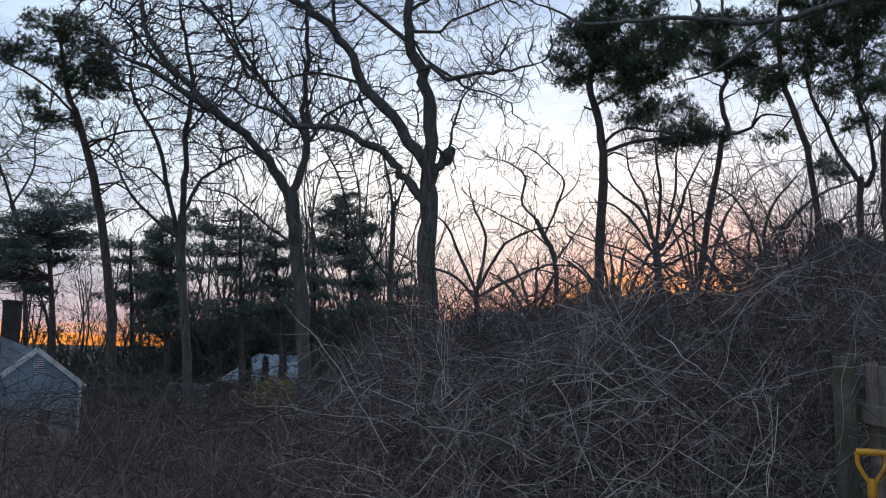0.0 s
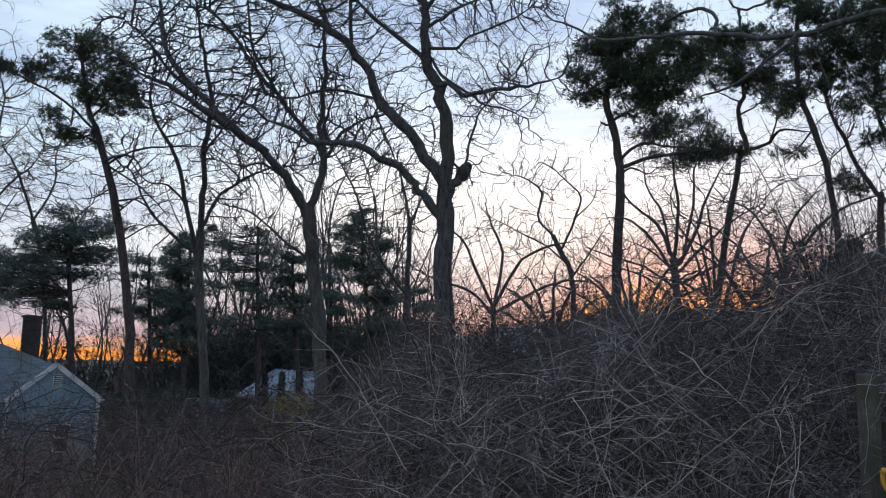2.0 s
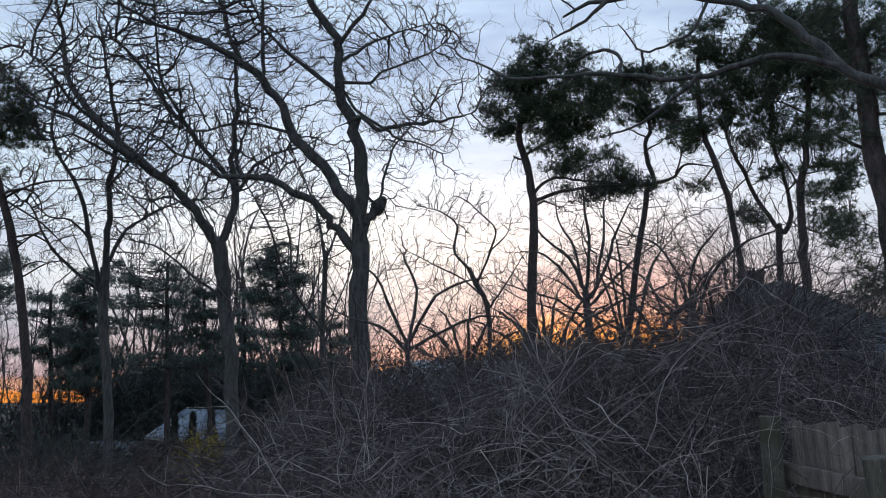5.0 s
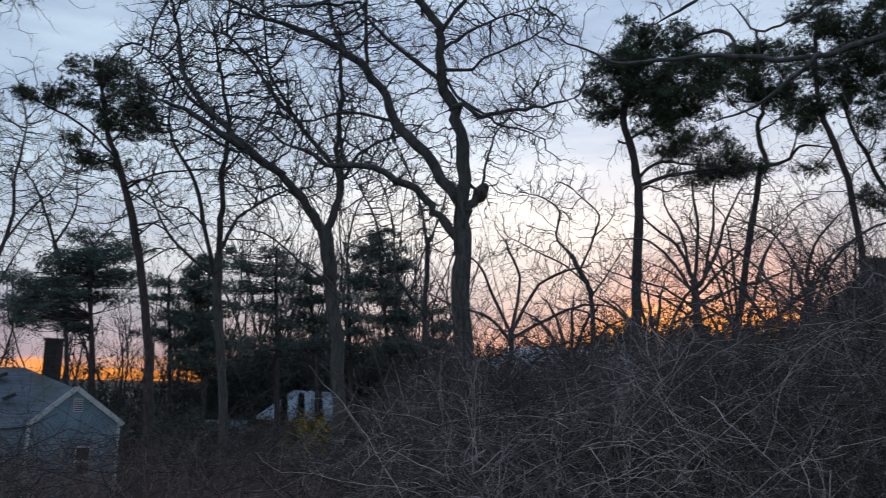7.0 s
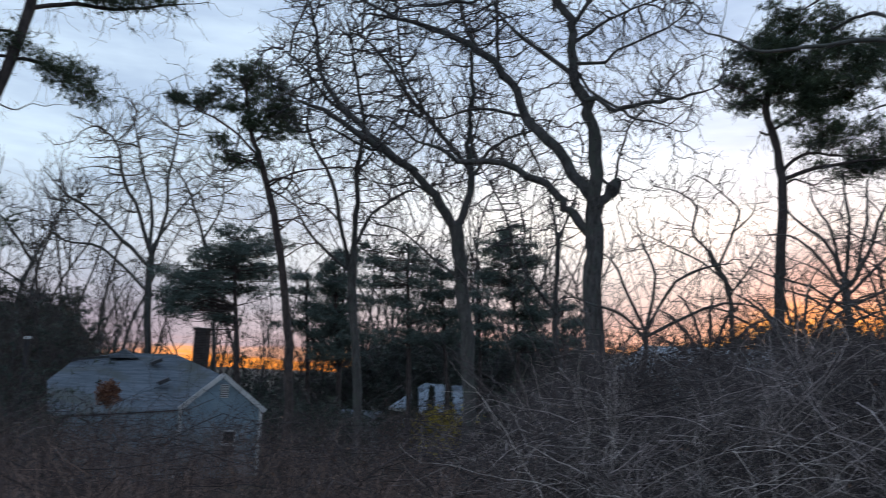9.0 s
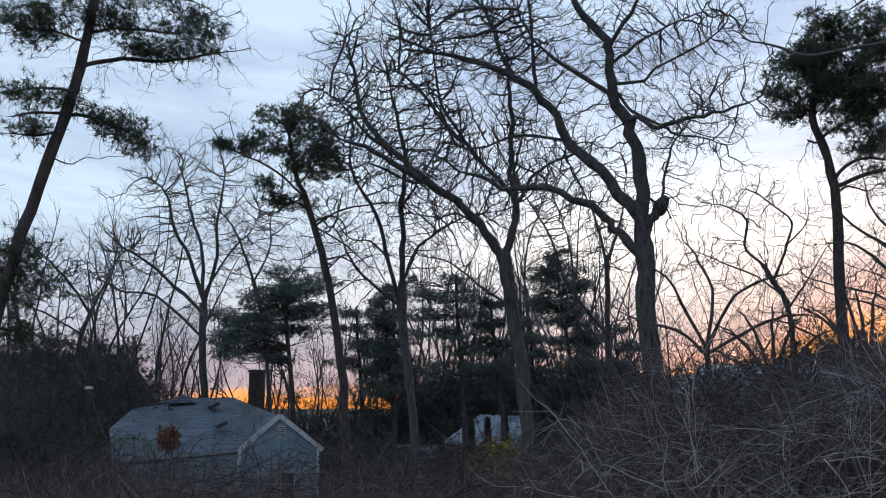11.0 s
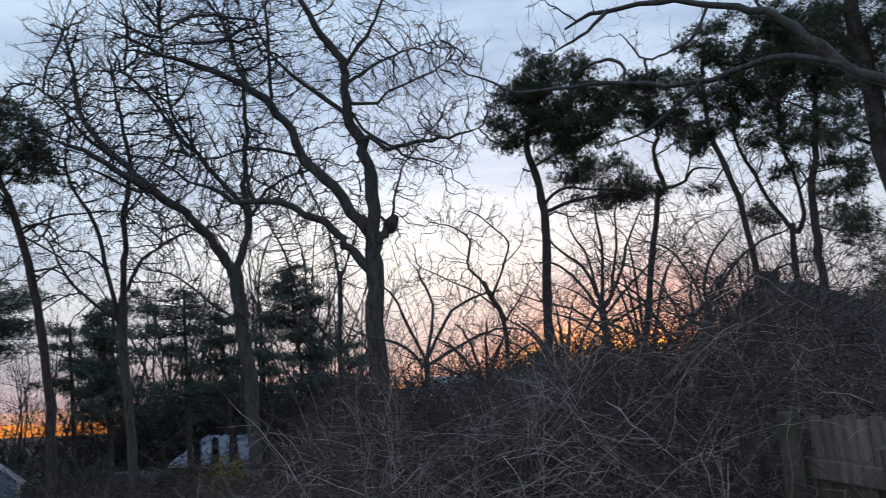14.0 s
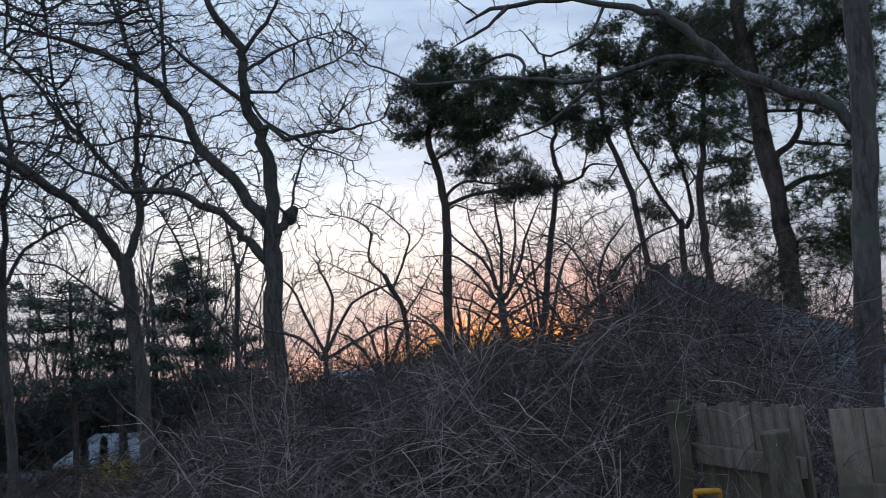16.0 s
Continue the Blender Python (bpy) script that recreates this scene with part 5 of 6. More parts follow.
rng = np.random.default_rng(5)
va, ra = tangle(rng, 8600, (-7.5, 36), (3.9, 7.0), (0.25, 0.95), (0.0009, 0.0025), -0.01, 6, 0.19, 0.9, 0.5)
vb, rb = sprout(rng, va, ra, 4, 0.28, 2, 0.1, (30, 80), 0.25, 0.0, 0.7, 0.0008)
stuff("vine_thicket", [tube_arrays(va, ra, 3), tube_arrays(vb, rb, 3)], VINE, "dense grey tangle of bare climbing vines", "thicket")
# dark briars behind the vines; their colour carries the inner shade
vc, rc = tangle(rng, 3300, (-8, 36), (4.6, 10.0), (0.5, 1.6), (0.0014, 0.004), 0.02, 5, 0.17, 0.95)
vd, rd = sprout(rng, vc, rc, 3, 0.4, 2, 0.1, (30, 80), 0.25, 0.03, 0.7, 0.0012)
stuff("briar_thicket", [tube_arrays(vc, rc, 3), tube_arrays(vd, rd, 3)], BRIAR, "brown bare briars, darkened for the shade inside the thicket", "thicket")
# dense fill added to darken the depth of the mound
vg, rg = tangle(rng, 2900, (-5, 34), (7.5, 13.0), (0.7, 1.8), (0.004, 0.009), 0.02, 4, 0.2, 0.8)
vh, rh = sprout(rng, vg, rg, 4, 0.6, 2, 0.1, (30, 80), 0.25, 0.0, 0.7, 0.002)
stuff("inner_thicket", [tube_arrays(vg, rg, 3), tube_arrays(vh, rh, 3)], BRIAR, "dark briar fill for the shade in the heart of the thicket", "thicket")
ve, re_ = tangle(rng, 1500, (-47, -6), (5.0, 15.0), (0.6, 1.7), (0.0018, 0.0044), -0.01, 7, 0.28, 0.8)
vf, rf = sprout(rng, ve, re_, 2, 0.4, 3, 0.1, (30, 80), 0.28, 0.02, 0.75, 0.0014)
stuff("slope_vines", [tube_arrays(ve, re_, 3), tube_arrays(vf, rf, 3)], BRIAR, "brown bare vines over the weedy slope", "thicket")
# loose shoots that stand out over the crest of the tangle
n = 760
a = np.radians(np.concatenate([rng.uniform(-6, 31, 480), rng.uniform(21, 29, 280)]))
d = rng.uniform(5.0, 9.5, n)
x, y = d * np.sin(a), d * np.cos(a)
p = runs(rng, np.stack([x, y, mound_top(x, y) - 0.35], -1), rng.normal(0, 0.9, (n, 3)) + [0, 0, 0.7], rng.uniform(0.5, 1.7, n), 8, 0.13, -0.03)
r = rng.uniform(0.002, 0.005, (n, 1)) * np.linspace(1, 0.4, 9)[None]
q, s = sprout(rng, p, r, 5, 0.45, 5, 0.2, (25, 65), 0.25, 0.0, 0.7, 0.0014)
stuff("crest_shoots", [tube_arrays(p, r, 4), tube_arrays(q, s, 3)], BRIAR, "loose bare shoots over the crest of the thicket", "thicket")
# long pale canes that lie on the face of the tangle
for k in range(100):
    a = math.radians(rng.uniform(-4, 23))
    d = rng.uniform(3.35, 4.0)
    x, y = d * math.sin(a), d * math.cos(a)
    p = runs(rng, np.array([[x, y, rng.uniform(0.65, 1.45)]]), np.array([[rng.normal(), 0.3 * rng.normal(), 0.8 * rng.normal()]]), np.array([rng.uniform(0.2, 1.0)]), 14, 0.16, rng.uniform(-0.07, 0.05))
    r = rng.uniform(0.0007, 0.0019) * np.linspace(1, 0.5, 15)[None]
    q, s = sprout(rng, p, r, 3, 0.2, 5, 0.2, (25, 60), 0.2, 0, 0.7, 0.0008)
    v, f = join([tube_arrays(p, r, 6), tube_arrays(q, s, 4)])
    tagged(new("vine_cane", raw_mesh("vine_cane", v, f, PALE_VINE)), "pale bare cane hooked over the thicket", "vine", "pale canes on the thicket")

# dead leaves caught in the vines
n = 700
a = np.radians(rng.uniform(-30, 32, n))
d = rng.uniform(4.0, 7.0, n)
c = np.stack([d * np.sin(a), d * np.cos(a), np.zeros(n)], -1)
low = ground_z(c[:, 0], c[:, 1])
c[:, 2] = low + (mound_top(c[:, 0], c[:, 1]) - low) * rng.uniform(0.25, 0.97, n)
u = unit(rng.normal(size=(n, 3))) * rng.uniform(0.006, 0.014, (n, 1))
w = unit(np.cross(u, rng.normal(size=(n, 3)))) * rng.uniform(0.003, 0.008, (n, 1))
v = np.stack([c - u, c + w, c + u + 0.3 * w, c - w], 1).reshape(-1, 3)
tagged(new("dead_leaves", raw_mesh("dead_leaves", v, np.arange(4 * n).reshape(-1, 4), DEAD_LEAF, False)), "curled dead leaves caught in the vines", "leaves", kind="stuff")

# the low weedy slope: upright dry stems and arching briars
count = 2500
a = np.radians(rng.uniform(-46, 2, count))
d = 4.5 + 15 * rng.random(count) ** 1.3
x, y = d * np.sin(a), d * np.cos(a)
z = ground_z(x, y)
crest = np.interp(np.degrees(a), [-46, -36, -20, -9.5, -7, 2], [-0.058, -0.052, -0.056, -0.066, -0.058, -0.01])
tall = np.clip(1.6 + crest * d - z, 0.4, 2.6) * rng.uniform(0.7, 1.06, count)
p = runs(rng, np.stack([x, y, z], -1), rng.normal(0, 0.6, (count, 3)) + [0, 0, 1], tall, 4, 0.25, 0.0)
r = rng.uniform(0.002, 0.005, (count, 1)) * np.linspace(1, 0.4, 5)[None]
q, s = sprout(rng, p, r, 4, 0.5, 2, 0.3, (25, 65), 0.22, 0.02, 0.7, 0.0018)
stuff("weed_thicket", [tube_arrays(p, r, 3), tube_arrays(q, s, 3)], WEED, "reddish brown dry weeds on the slope", "weeds")

# long thin shoots that arch out of the slope across the house
count = 330
a = np.radians(rng.uniform(-46, -8, count))
d = rng.uniform(7.0, 13.0, count)
x, y = d * np.sin(a), d * np.cos(a)
p = runs(rng, np.stack([x, y, 1.6 - 0.085 * d], -1), rng.normal(0, 0.8, (count, 3)) + [0, 0, 0.9], rng.uniform(0.5, 1.25, count), 9, 0.12, -0.09)
r = rng.uniform(0.0016, 0.0032, (count, 1)) * np.linspace(1, 0.45, 10)[None]
q, s = sprout(rng, p, r, 3, 0.3, 4, 0.25, (25, 60), 0.2, -0.02, 0.7, 0.0014)
stuff("arching_briars", [tube_arrays(p, r, 3), tube_arrays(q, s, 3)], BRIAR, "thin bare briars arching over the slope", "thicket")


# ---- far woods and undergrowth ----
def thicket(name, seed, count, bearing, reach, crest, mat, label, leafy=0.0, stem=0.02, leaf=0.3, lean=0.22, shoots=(6, 2)):
    """Bushy undergrowth: stems with side shoots up to a crest given as slope of sight by bearing, leaves where it is evergreen."""
    g = np.random.default_rng(seed)
    a = g.uniform(*bearing, count)
    d = g.uniform(*reach, count)
    b = np.radians(a)
    x, y = d * np.sin(b), d * np.cos(b)
    z = ground_z(x, y)
    top = 1.6 + np.interp(a, [c[0] for c in crest], [math.tan(radians(c[1])) for c in crest]) * d
    tall = np.maximum(top - z, 0.6) * g.uniform(0.6, 1.05, count)
    p = runs(g, np.stack([x, y, z], -1), g.normal(0, lean, (count, 3)) + [0, 0, 1], tall, 5, 0.1 + lean * 0.2, 0.02)
    r = stem * g.uniform(0.6, 1.3, (count, 1)) * np.linspace(1, 0.3, 6)[None]
    q, s = sprout(g, p, r, shoots[0], 1.3, 2, 0.15, (30, 75), 0.22, 0.03, 0.5, stem * 0.3)
    u, w = sprout(g, q, s, shoots[1], 0.8, 1, 0.1, (30, 70), 0.22, 0.03, 0.7, stem * 0.25)
    stuff(name, [tube_arrays(p, r, 3), tube_arrays(q, s, 3), tube_arrays(u, w, 3)], mat, label, "undergrowth")
    if leafy:
        ends = np.concatenate([q[:, 1], q[:, 2], u[:, 1]])
        ends = ends[g.random(len(ends)) < leafy]
        v, f = tufts(g, ends, leaf * 0.85, 12, leaf * 0.16)
        tagged(new(name + "_leaves", raw_mesh(name + "_leaves", v, f, EVERGREEN, False)), "dark evergreen leaves of the undergrowth", "undergrowth", kind="stuff")


thicket("hollow_undergrowth", 61, 420, (-50, 0), (55, 62), [(-50, 5), (-40, 4.0), (-36, 2.5), (-33, 0.5), (-20, 0.6), (-17, 2.6), (-12, 4.0), (-5, 3.6), (0, 3.6)], BRIAR, "dark evergreen undergrowth along the hollow", 0.9, 0.03, 0.3)
thicket("wood_edge", 67, 320, (-19, 0), (56, 61), [(-19, 1.0), (-16.5, 3.0), (-9, 3.6), (-4, 3.3), (0, 3.4)], BRIAR, "dark evergreen thicket at the wood edge", 1.0, 0.03, 0.36)
thicket("house_undergrowth", 62, 130, (-24, -16.5), (41, 46), [(-24, -2.6), (-20, -1.4), (-16.5, -2.6)], BRIAR, "dark shrubs beside the grey house", 0.6, 0.025, 0.3)
thicket("oak_undergrowth", 68, 110, (-7.6, -3), (40, 46), [(-7.6, -1.5), (-3, 0.5)], BRIAR, "dark shrubs under the great oak", 0.5, 0.025, 0.3)
thicket("bare_scrub", 63, 420, (-54, -34.5), (46, 58), [(-54, 9), (-46, 7.5), (-40, 6.5), (-36, 4.0), (-34, 2.0)], PALE_TWIG, "grey brown bare scrub beside the house", 0.0, 0.016, 0.3, 0.5, (10, 3))
thicket("ridge_scrub", 64, 380, (1, 27), (40, 50), [(1, 2.6), (7, 3.2), (9, 3.7), (12, 3.9), (19, 3.9), (22, 4.0), (24, 4.8), (27, 5)], BRIAR, "dark scrub along the ridge", 0.9, 0.03, 0.36)
thicket("side_scrub", 65, 300, (22, 54), (24, 36), [(22, 3.5), (27, 6), (33, 6), (40, 6.5), (54, 7)], BRIAR, "dark scrub behind the neighbouring house", 0.5, 0.022, 0.25)
thicket("slope_brush", 66, 420, (-50, -2), (19, 34), [(-50, -3.2), (-38, -3.4), (-24, -3.5), (-16.5, -3.5), (-16, -4.2), (-9, -4.2), (-7, -2.0), (-2, 1.0)], WEED, "brown brush on the slope before the houses", 0.0, 0.008)

thicket("eave_scrub", 69, 150, (-46, -34.5), (29, 33), [(-46, 0.5), (-40, -0.5), (-36.5, -1.6), (-34.5, -3.2)], BRIAR, "bare dark scrub at the end of the grey house", 0.1, 0.016, 0.2, 0.4)
thicket("twig_screen", 71, 330, (-24, -1), (54, 60), [(-24, 4.5), (-21, 5.0), (-16, 6.6), (-9, 7.2), (-5, 7.6), (-1, 6.5)], OAK_TWIG, "bare dark brush between the oaks", 0.08, 0.02, 0.25, 0.35, (12, 3))
thicket("hollow_shrubs", 72, 260, (-17.5, -2), (55, 58), [(-17.5, 0.0), (-15, 1.4), (-8, 1.8), (-4, 2.0), (-2, 1.8)], BRIAR, "dark evergreen shrubs before the wood", 0.8, 0.025, 0.32)
thicket("end_scrub", 73, 400, (-52, -31.8), (44, 47), [(-52, 7.5), (-43, 7.0), (-38, 6.2), (-35.5, 5.0), (-33, 3.2), (-31.8, 1.0)], BRIAR, "dark bare scrub behind the grey house", 0.06, 0.02, 0.34, 0.45, (12, 3))
thicket("corner_evergreens", 74, 260, (-52, -36.6), (27, 32), [(-52, 4.6), (-42, 2.4), (-39.5, -0.2), (-36.6, -2.5)], BRIAR, "dark green shrubs at the corner of the house", 0.9, 0.018, 0.13)

thicket("ridge_brush", 76, 250, (-3, 27), (36, 46), [(-3, 5.5), (4, 5.0), (10, 5.6), (20, 6.6), (27, 7.5)], BRIAR, "fine bare brush along the ridge", 0.0, 0.015, 0.3, 0.45, (10, 3))
thicket("house_hedge", 75, 230, (-15.5, -9.0), (45.2, 46.8), [(-15.5, -2.0), (-13, -1.8), (-11, -1.75), (-9.0, -2.1)], WEED, "low brown hedge before the pale house", 0.35, 0.014, 0.13, 0.4, (8, 3))

# thin bare trunks of the wood behind
g = np.random.default_rng(70)
count = 205
a = np.concatenate([g.uniform(-48, -1, 125), g.uniform(23, 52, 40), g.uniform(-15, -2, 40)])
d = g.uniform(55, 80, count)
b = np.radians(a)
x, y = d * np.sin(b), d * np.cos(b)
z = ground_z(x, y)
tall = d * np.tan(np.radians(np.interp(a, [-48, -36, -28, -14, -5, 0, 23, 52], [7, 7, 8, 9, 10, 5, 8, 12]))) + 5
p = runs(g, np.stack([x, y, z], -1), g.normal(0, 0.08, (count, 3)) + [0, 0, 1], tall * g.uniform(0.6, 1.05, count), 10, 0.11, 0.05)
r = g.uniform(0.06, 0.14, (count, 1)) * np.linspace(1, 0.25, 11)[None]
q, s = sprout(g, p, r, 12, 3.0, 3, 0.3, (30, 65), 0.18, 0.09, 0.45, 0.02)
u, w = sprout(g, q, s, 4, 1.5, 2, 0.15, (25, 60), 0.2, 0.08, 0.6, 0.012)
stuff("far_woods", [tube_arrays(p, r, 5), tube_arrays(q, s, 3), tube_arrays(u, w, 3)], OAK_TWIG, "bare grey trunks of the wood behind", "woods")


# ---- houses ----
def slab(corners, thick, out=None):
    """A flat panel: a polygon of world points with thickness behind it."""
    bm = bmesh.new()
    vs = [bm.verts.new(c) for c in corners]
    face = bm.faces.new(vs)
    face.normal_update()
    n = face.normal.copy()
    if out is not None and n.dot(Vector(out)) < 0:
        n = -n
    made = bmesh.ops.extrude_face_region(bm, geom=[face])
    for v in (e for e in made["geom"] if isinstance(e, bmesh.types.BMVert)):
        v.co -= n * thick
    bmesh.ops.recalc_face_normals(bm, faces=bm.faces[:])
    return bm


def lapped(corners, rows, proud, out):
    """Overlapping courses on a four-cornered face: lower left, lower right, upper right, upper left."""
    a, b, c, d = (Vector(p) for p in corners)
    o = Vector(out).normalized()
    bm = bmesh.new()
    for k in range(rows):
        s, t = k / rows, (k + 1) / rows
        lo = [a.lerp(d, s), b.lerp(c, s)]
        hi = [a.lerp(d, t), b.lerp(c, t)]
        ring = [bm.verts.new(p) for p in (lo[0] + o * 0.002, lo[1] + o * 0.002, lo[1] + o * proud, lo[0] + o * proud, hi[0] + o * 0.004, hi[1] + o * 0.004)]
        bm.faces.new((ring[0], ring[1], ring[2], ring[3]))
        bm.faces.new((ring[3], ring[2], ring[5], ring[4]))
    bmesh.ops.recalc_face_normals(bm, faces=bm.faces[:])
    return bm


def beam(a, b, width, depth, side):
    """A board from a to b; side: the way its width runs."""
    a, b, s = Vector(a), Vector(b), Vector(side).normalized()
    t = (b - a).normalized()
    s = (s - t * s.dot(t)).normalized()
    m = Matrix((s, t, s.cross(t))).transposed().to_4x4()
    m.translation = (a + b) / 2
    return box((width, (b - a).length, depth), bevel=0.0, turn=m)


def house(at, label):
    h = new("house")
    h.empty_display_size = 0.5
    return tagged(h, label, "house", "houses round the wood")


UP = Vector((0, 0, 1))
# the grey-blue house in the hollow
grey = house(None, "blue-grey clapboard house with a grey shingled roof")
GL, GR, AP = Vector((-18.22, 33.43, -0.33)), Vector((-15.41, 35.69, -0.25)), Vector((-16.85, 34.59, 1.16))
EL, RR, RL = Vector((-21.34, 29.09, -0.62)), Vector((-20.89, 37.67, 2.04)), Vector((-23.31, 36.23, 2.0))
DL, LL = Vector((-24.32, 34.35, 1.47)), Vector((-23.28, 31.39, 0.66))
face_out = Vector((0.63, -0.78, 0))
down = Vector((0, 0, -3.0))
part("wall", slab([GL + down, GR + down, GR, AP, GL], 0.2, face_out), BLUE_SIDING, grey)
front_out = (GL - EL).cross(UP)
part("wall", slab([EL + down + Vector((0.2, 0.3, 0)), GL + down, GL, EL + Vector((0.2, 0.3, 0))], 0.2, front_out), BLUE_SIDING, grey)
part("siding", lapped([GL + down, GR + down, GR, GL], 24, 0.03, face_out), BLUE_SIDING, grey, "overlapping blue-grey clapboards")["kind"] = "stuff"
mid = lambda s: (GL.lerp(AP, s), GR.lerp(AP, s))
part("siding", lapped([GL, GR, mid(0.5)[1], mid(0.5)[0]], 6, 0.03, face_out), BLUE_SIDING, grey)["kind"] = "stuff"
part("siding", lapped([*mid(0.5), mid(0.97)[1], mid(0.97)[0]], 6, 0.03, face_out), BLUE_SIDING, grey)["kind"] = "stuff"
slope_out = Vector((0.35, -0.5, 0.8))
roof = part("roof", slab([EL, GL, AP, RR], 0.14, slope_out), GREY_SHINGLE, grey, "weathered grey shingle roof")
part("roof", slab([EL, RR, RL, DL, LL], 0.14, slope_out), GREY_SHINGLE, grey)
part("roof", slab([AP, GR + Vector((0.2, 0.1, -0.08)), GR + Vector((-4.0, 5.0, 0)), RR], 0.14, (0.6, 0.4, 0.8)), GREY_SHINGLE, grey)
part("roof", slab([RL, RR, GR + Vector((-5.0, 6.2, 0)), LL + Vector((-6, 8, -1))], 0.14, (-0.3, 0.5, 0.8)), GREY_SHINGLE, grey)
part("rake_board", beam(GL + face_out * 0.12, AP + face_out * 0.12 + UP * 0.04, 0.2, 0.05, UP), WHITE_TRIM, grey, "white rake board")
part("rake_board", beam(AP + face_out * 0.12 + UP * 0.04, GR + face_out * 0.12 + Vector((0.16, 0.1, -0.1)), 0.2, 0.05, UP), WHITE_TRIM, grey, "white rake board")
part("corner_board", beam(GR + face_out * 0.05, GR + face_out * 0.05 + down, 0.14, 0.06, GR - GL), WHITE_TRIM, grey)
part("corner_board", beam(GL + face_out * 0.05 + (GR - GL) * 0.02, GL + face_out * 0.05 + (GR - GL) * 0.02 + down, 0.14, 0.06, GR - GL), WHITE_TRIM, grey)
part("gutter", beam(EL + UP * -0.06, GL + UP * -0.06, 0.06, 0.12, UP), DARK_METAL, grey, "dark eave gutter")
along = (GR - GL).normalized()
vent_at = Vector((-16.76, 34.66, 0.50)) + face_out * 0.06
gable_vent = part("gable_vent", beam(vent_at - UP * 0.3, vent_at + UP * 0.28, 0.36, 0.06, along), WHITE_TRIM, grey, "white louvred gable vent")
for k in range(7):
    h = vent_at + face_out * 0.04 + UP * (-0.24 + 0.08 * k)
    part("louvre", beam(h - along * 0.16, h + along * 0.16, 0.025, 0.03, UP), DARK_METAL, gable_vent)
for s in (0.62,):
    c = GL.lerp(GR, s) + face_out * 0.05 - UP * 1.55
    frame_part = part("window", beam(c - UP * 0.62, c + UP * 0.62, 0.62, 0.07, along), WHITE_TRIM, grey, "white framed window")
    for dz in (-0.29, 0.29):
        part("pane", beam(c + face_out * 0.03 + UP * (dz - 0.24), c + face_out * 0.03 + UP * (dz + 0.24), 0.52, 0.03, along), DARK_GLASS, frame_part)
for place in ((-20.84, 35.75, 1.66), (-19.53, 34.25, 0.80)):
    c = Vector(place)
    bm = box((0.55, 0.5, 0.16), c, 0.03, pose(0, 0, 0, 26, 0, -52))
    part("roof_vent", bm, DARK_METAL, grey, "low dark roof vent")
part("flashing", beam(DL + slope_out * 0.12, DL.lerp(RR, 0.46) + slope_out * 0.16, 0.10, 0.06, UP), DARK_METAL, grey, "dark flashing strip")
bm = bmesh.new()
c = RL.lerp(RR, 0.12)
for q in ((-0.7, 0, 0), (0.7, 0, 0), (0, 0, 0.42)):
    bm.verts.new(c + Vector((0.6, -0.9, -0.25)) + along * q[0] + UP * q[2])
    bm.verts.new(c + Vector((-0.3, 0.6, -0.1)) + along * q[0] * 0.6 + UP * q[2] * 0.8)
bmesh.ops.convex_hull(bm, input=bm.verts[:])
part("dormer", bm, GREY_SHINGLE, grey, "small gabled roof dormer")

# the house behind it, of which the chimney stands clear
back = house(None, "dark house behind the grey roof with a brick chimney")
part("wall", box((8, 6, 3.2), (-28.5, 48.5, -1.8), 0.02), BRICK, back)
part("roof", slab([(-33, 45, -0.2), (-24, 45, -0.2), (-24.6, 48.5, 1.4), (-32.4, 48.5, 1.4)], 0.15, (0, -0.4, 0.9)), GREY_SHINGLE, back)
part("roof", slab([(-33, 52, -0.2), (-24, 52, -0.2), (-24.6, 48.5, 1.4), (-32.4, 48.5, 1.4)], 0.15, (0, 0.4, 0.9)), GREY_SHINGLE, back)
stack = part("chimney", box((0.72, 0.72, 7.0), (-24.04, 46.2, 0.15), 0.01), MORTAR, back, "dark square brick chimney")
part("cap", box((0.86, 0.86, 0.14), (-24.04, 46.2, 3.72), 0.02), MORTAR, stack)
course = bpy.data.meshes.new("brick")
bm = box((0.235, 0.03, 0.085), (0, 0, 0), 0.006)
bm.to_mesh(course)
bm.free()
course.materials.append(BRICK)
for k in range(38):
    for i in range(3):
        for turn, off in ((0, (0, -0.362)), (90, (0.362, 0))):
            u = -0.24 + 0.24 * i + (0.012 if k % 2 else -0.012)
            ob = link("brick", course, stack)
            ob.matrix_basis = pose(-24.04 + (u if turn == 0 else off[0]), 46.2 + (off[1] if turn == 0 else u), 0.0 + 0.097 * k, 0, 0, turn)

# a flue with a pale cowl left of the grey roof
flue = thing("flue_pipe", (-27.09, 34.78, float(ground_z(-27.09, 34.78))), "dark metal flue pipe with a pale cowl", "flue")
v, f = tube_arrays(np.array([[[0, 0, 0], [0, 0, 3], [0, 0, 5.8]]]), np.array([[0.13, 0.13, 0.13]]), 14)
link("pipe", raw_mesh("pipe", v, f, DARK_METAL), flue)
bm = bmesh.new()
bmesh.ops.create_cone(bm, cap_ends=True, segments=16, radius1=0.22, radius2=0.15, depth=0.12, matrix=Matrix.Translation((0, 0, 5.86)))
part("cowl", bm, WHITE_TRIM, flue, "pale metal cowl")

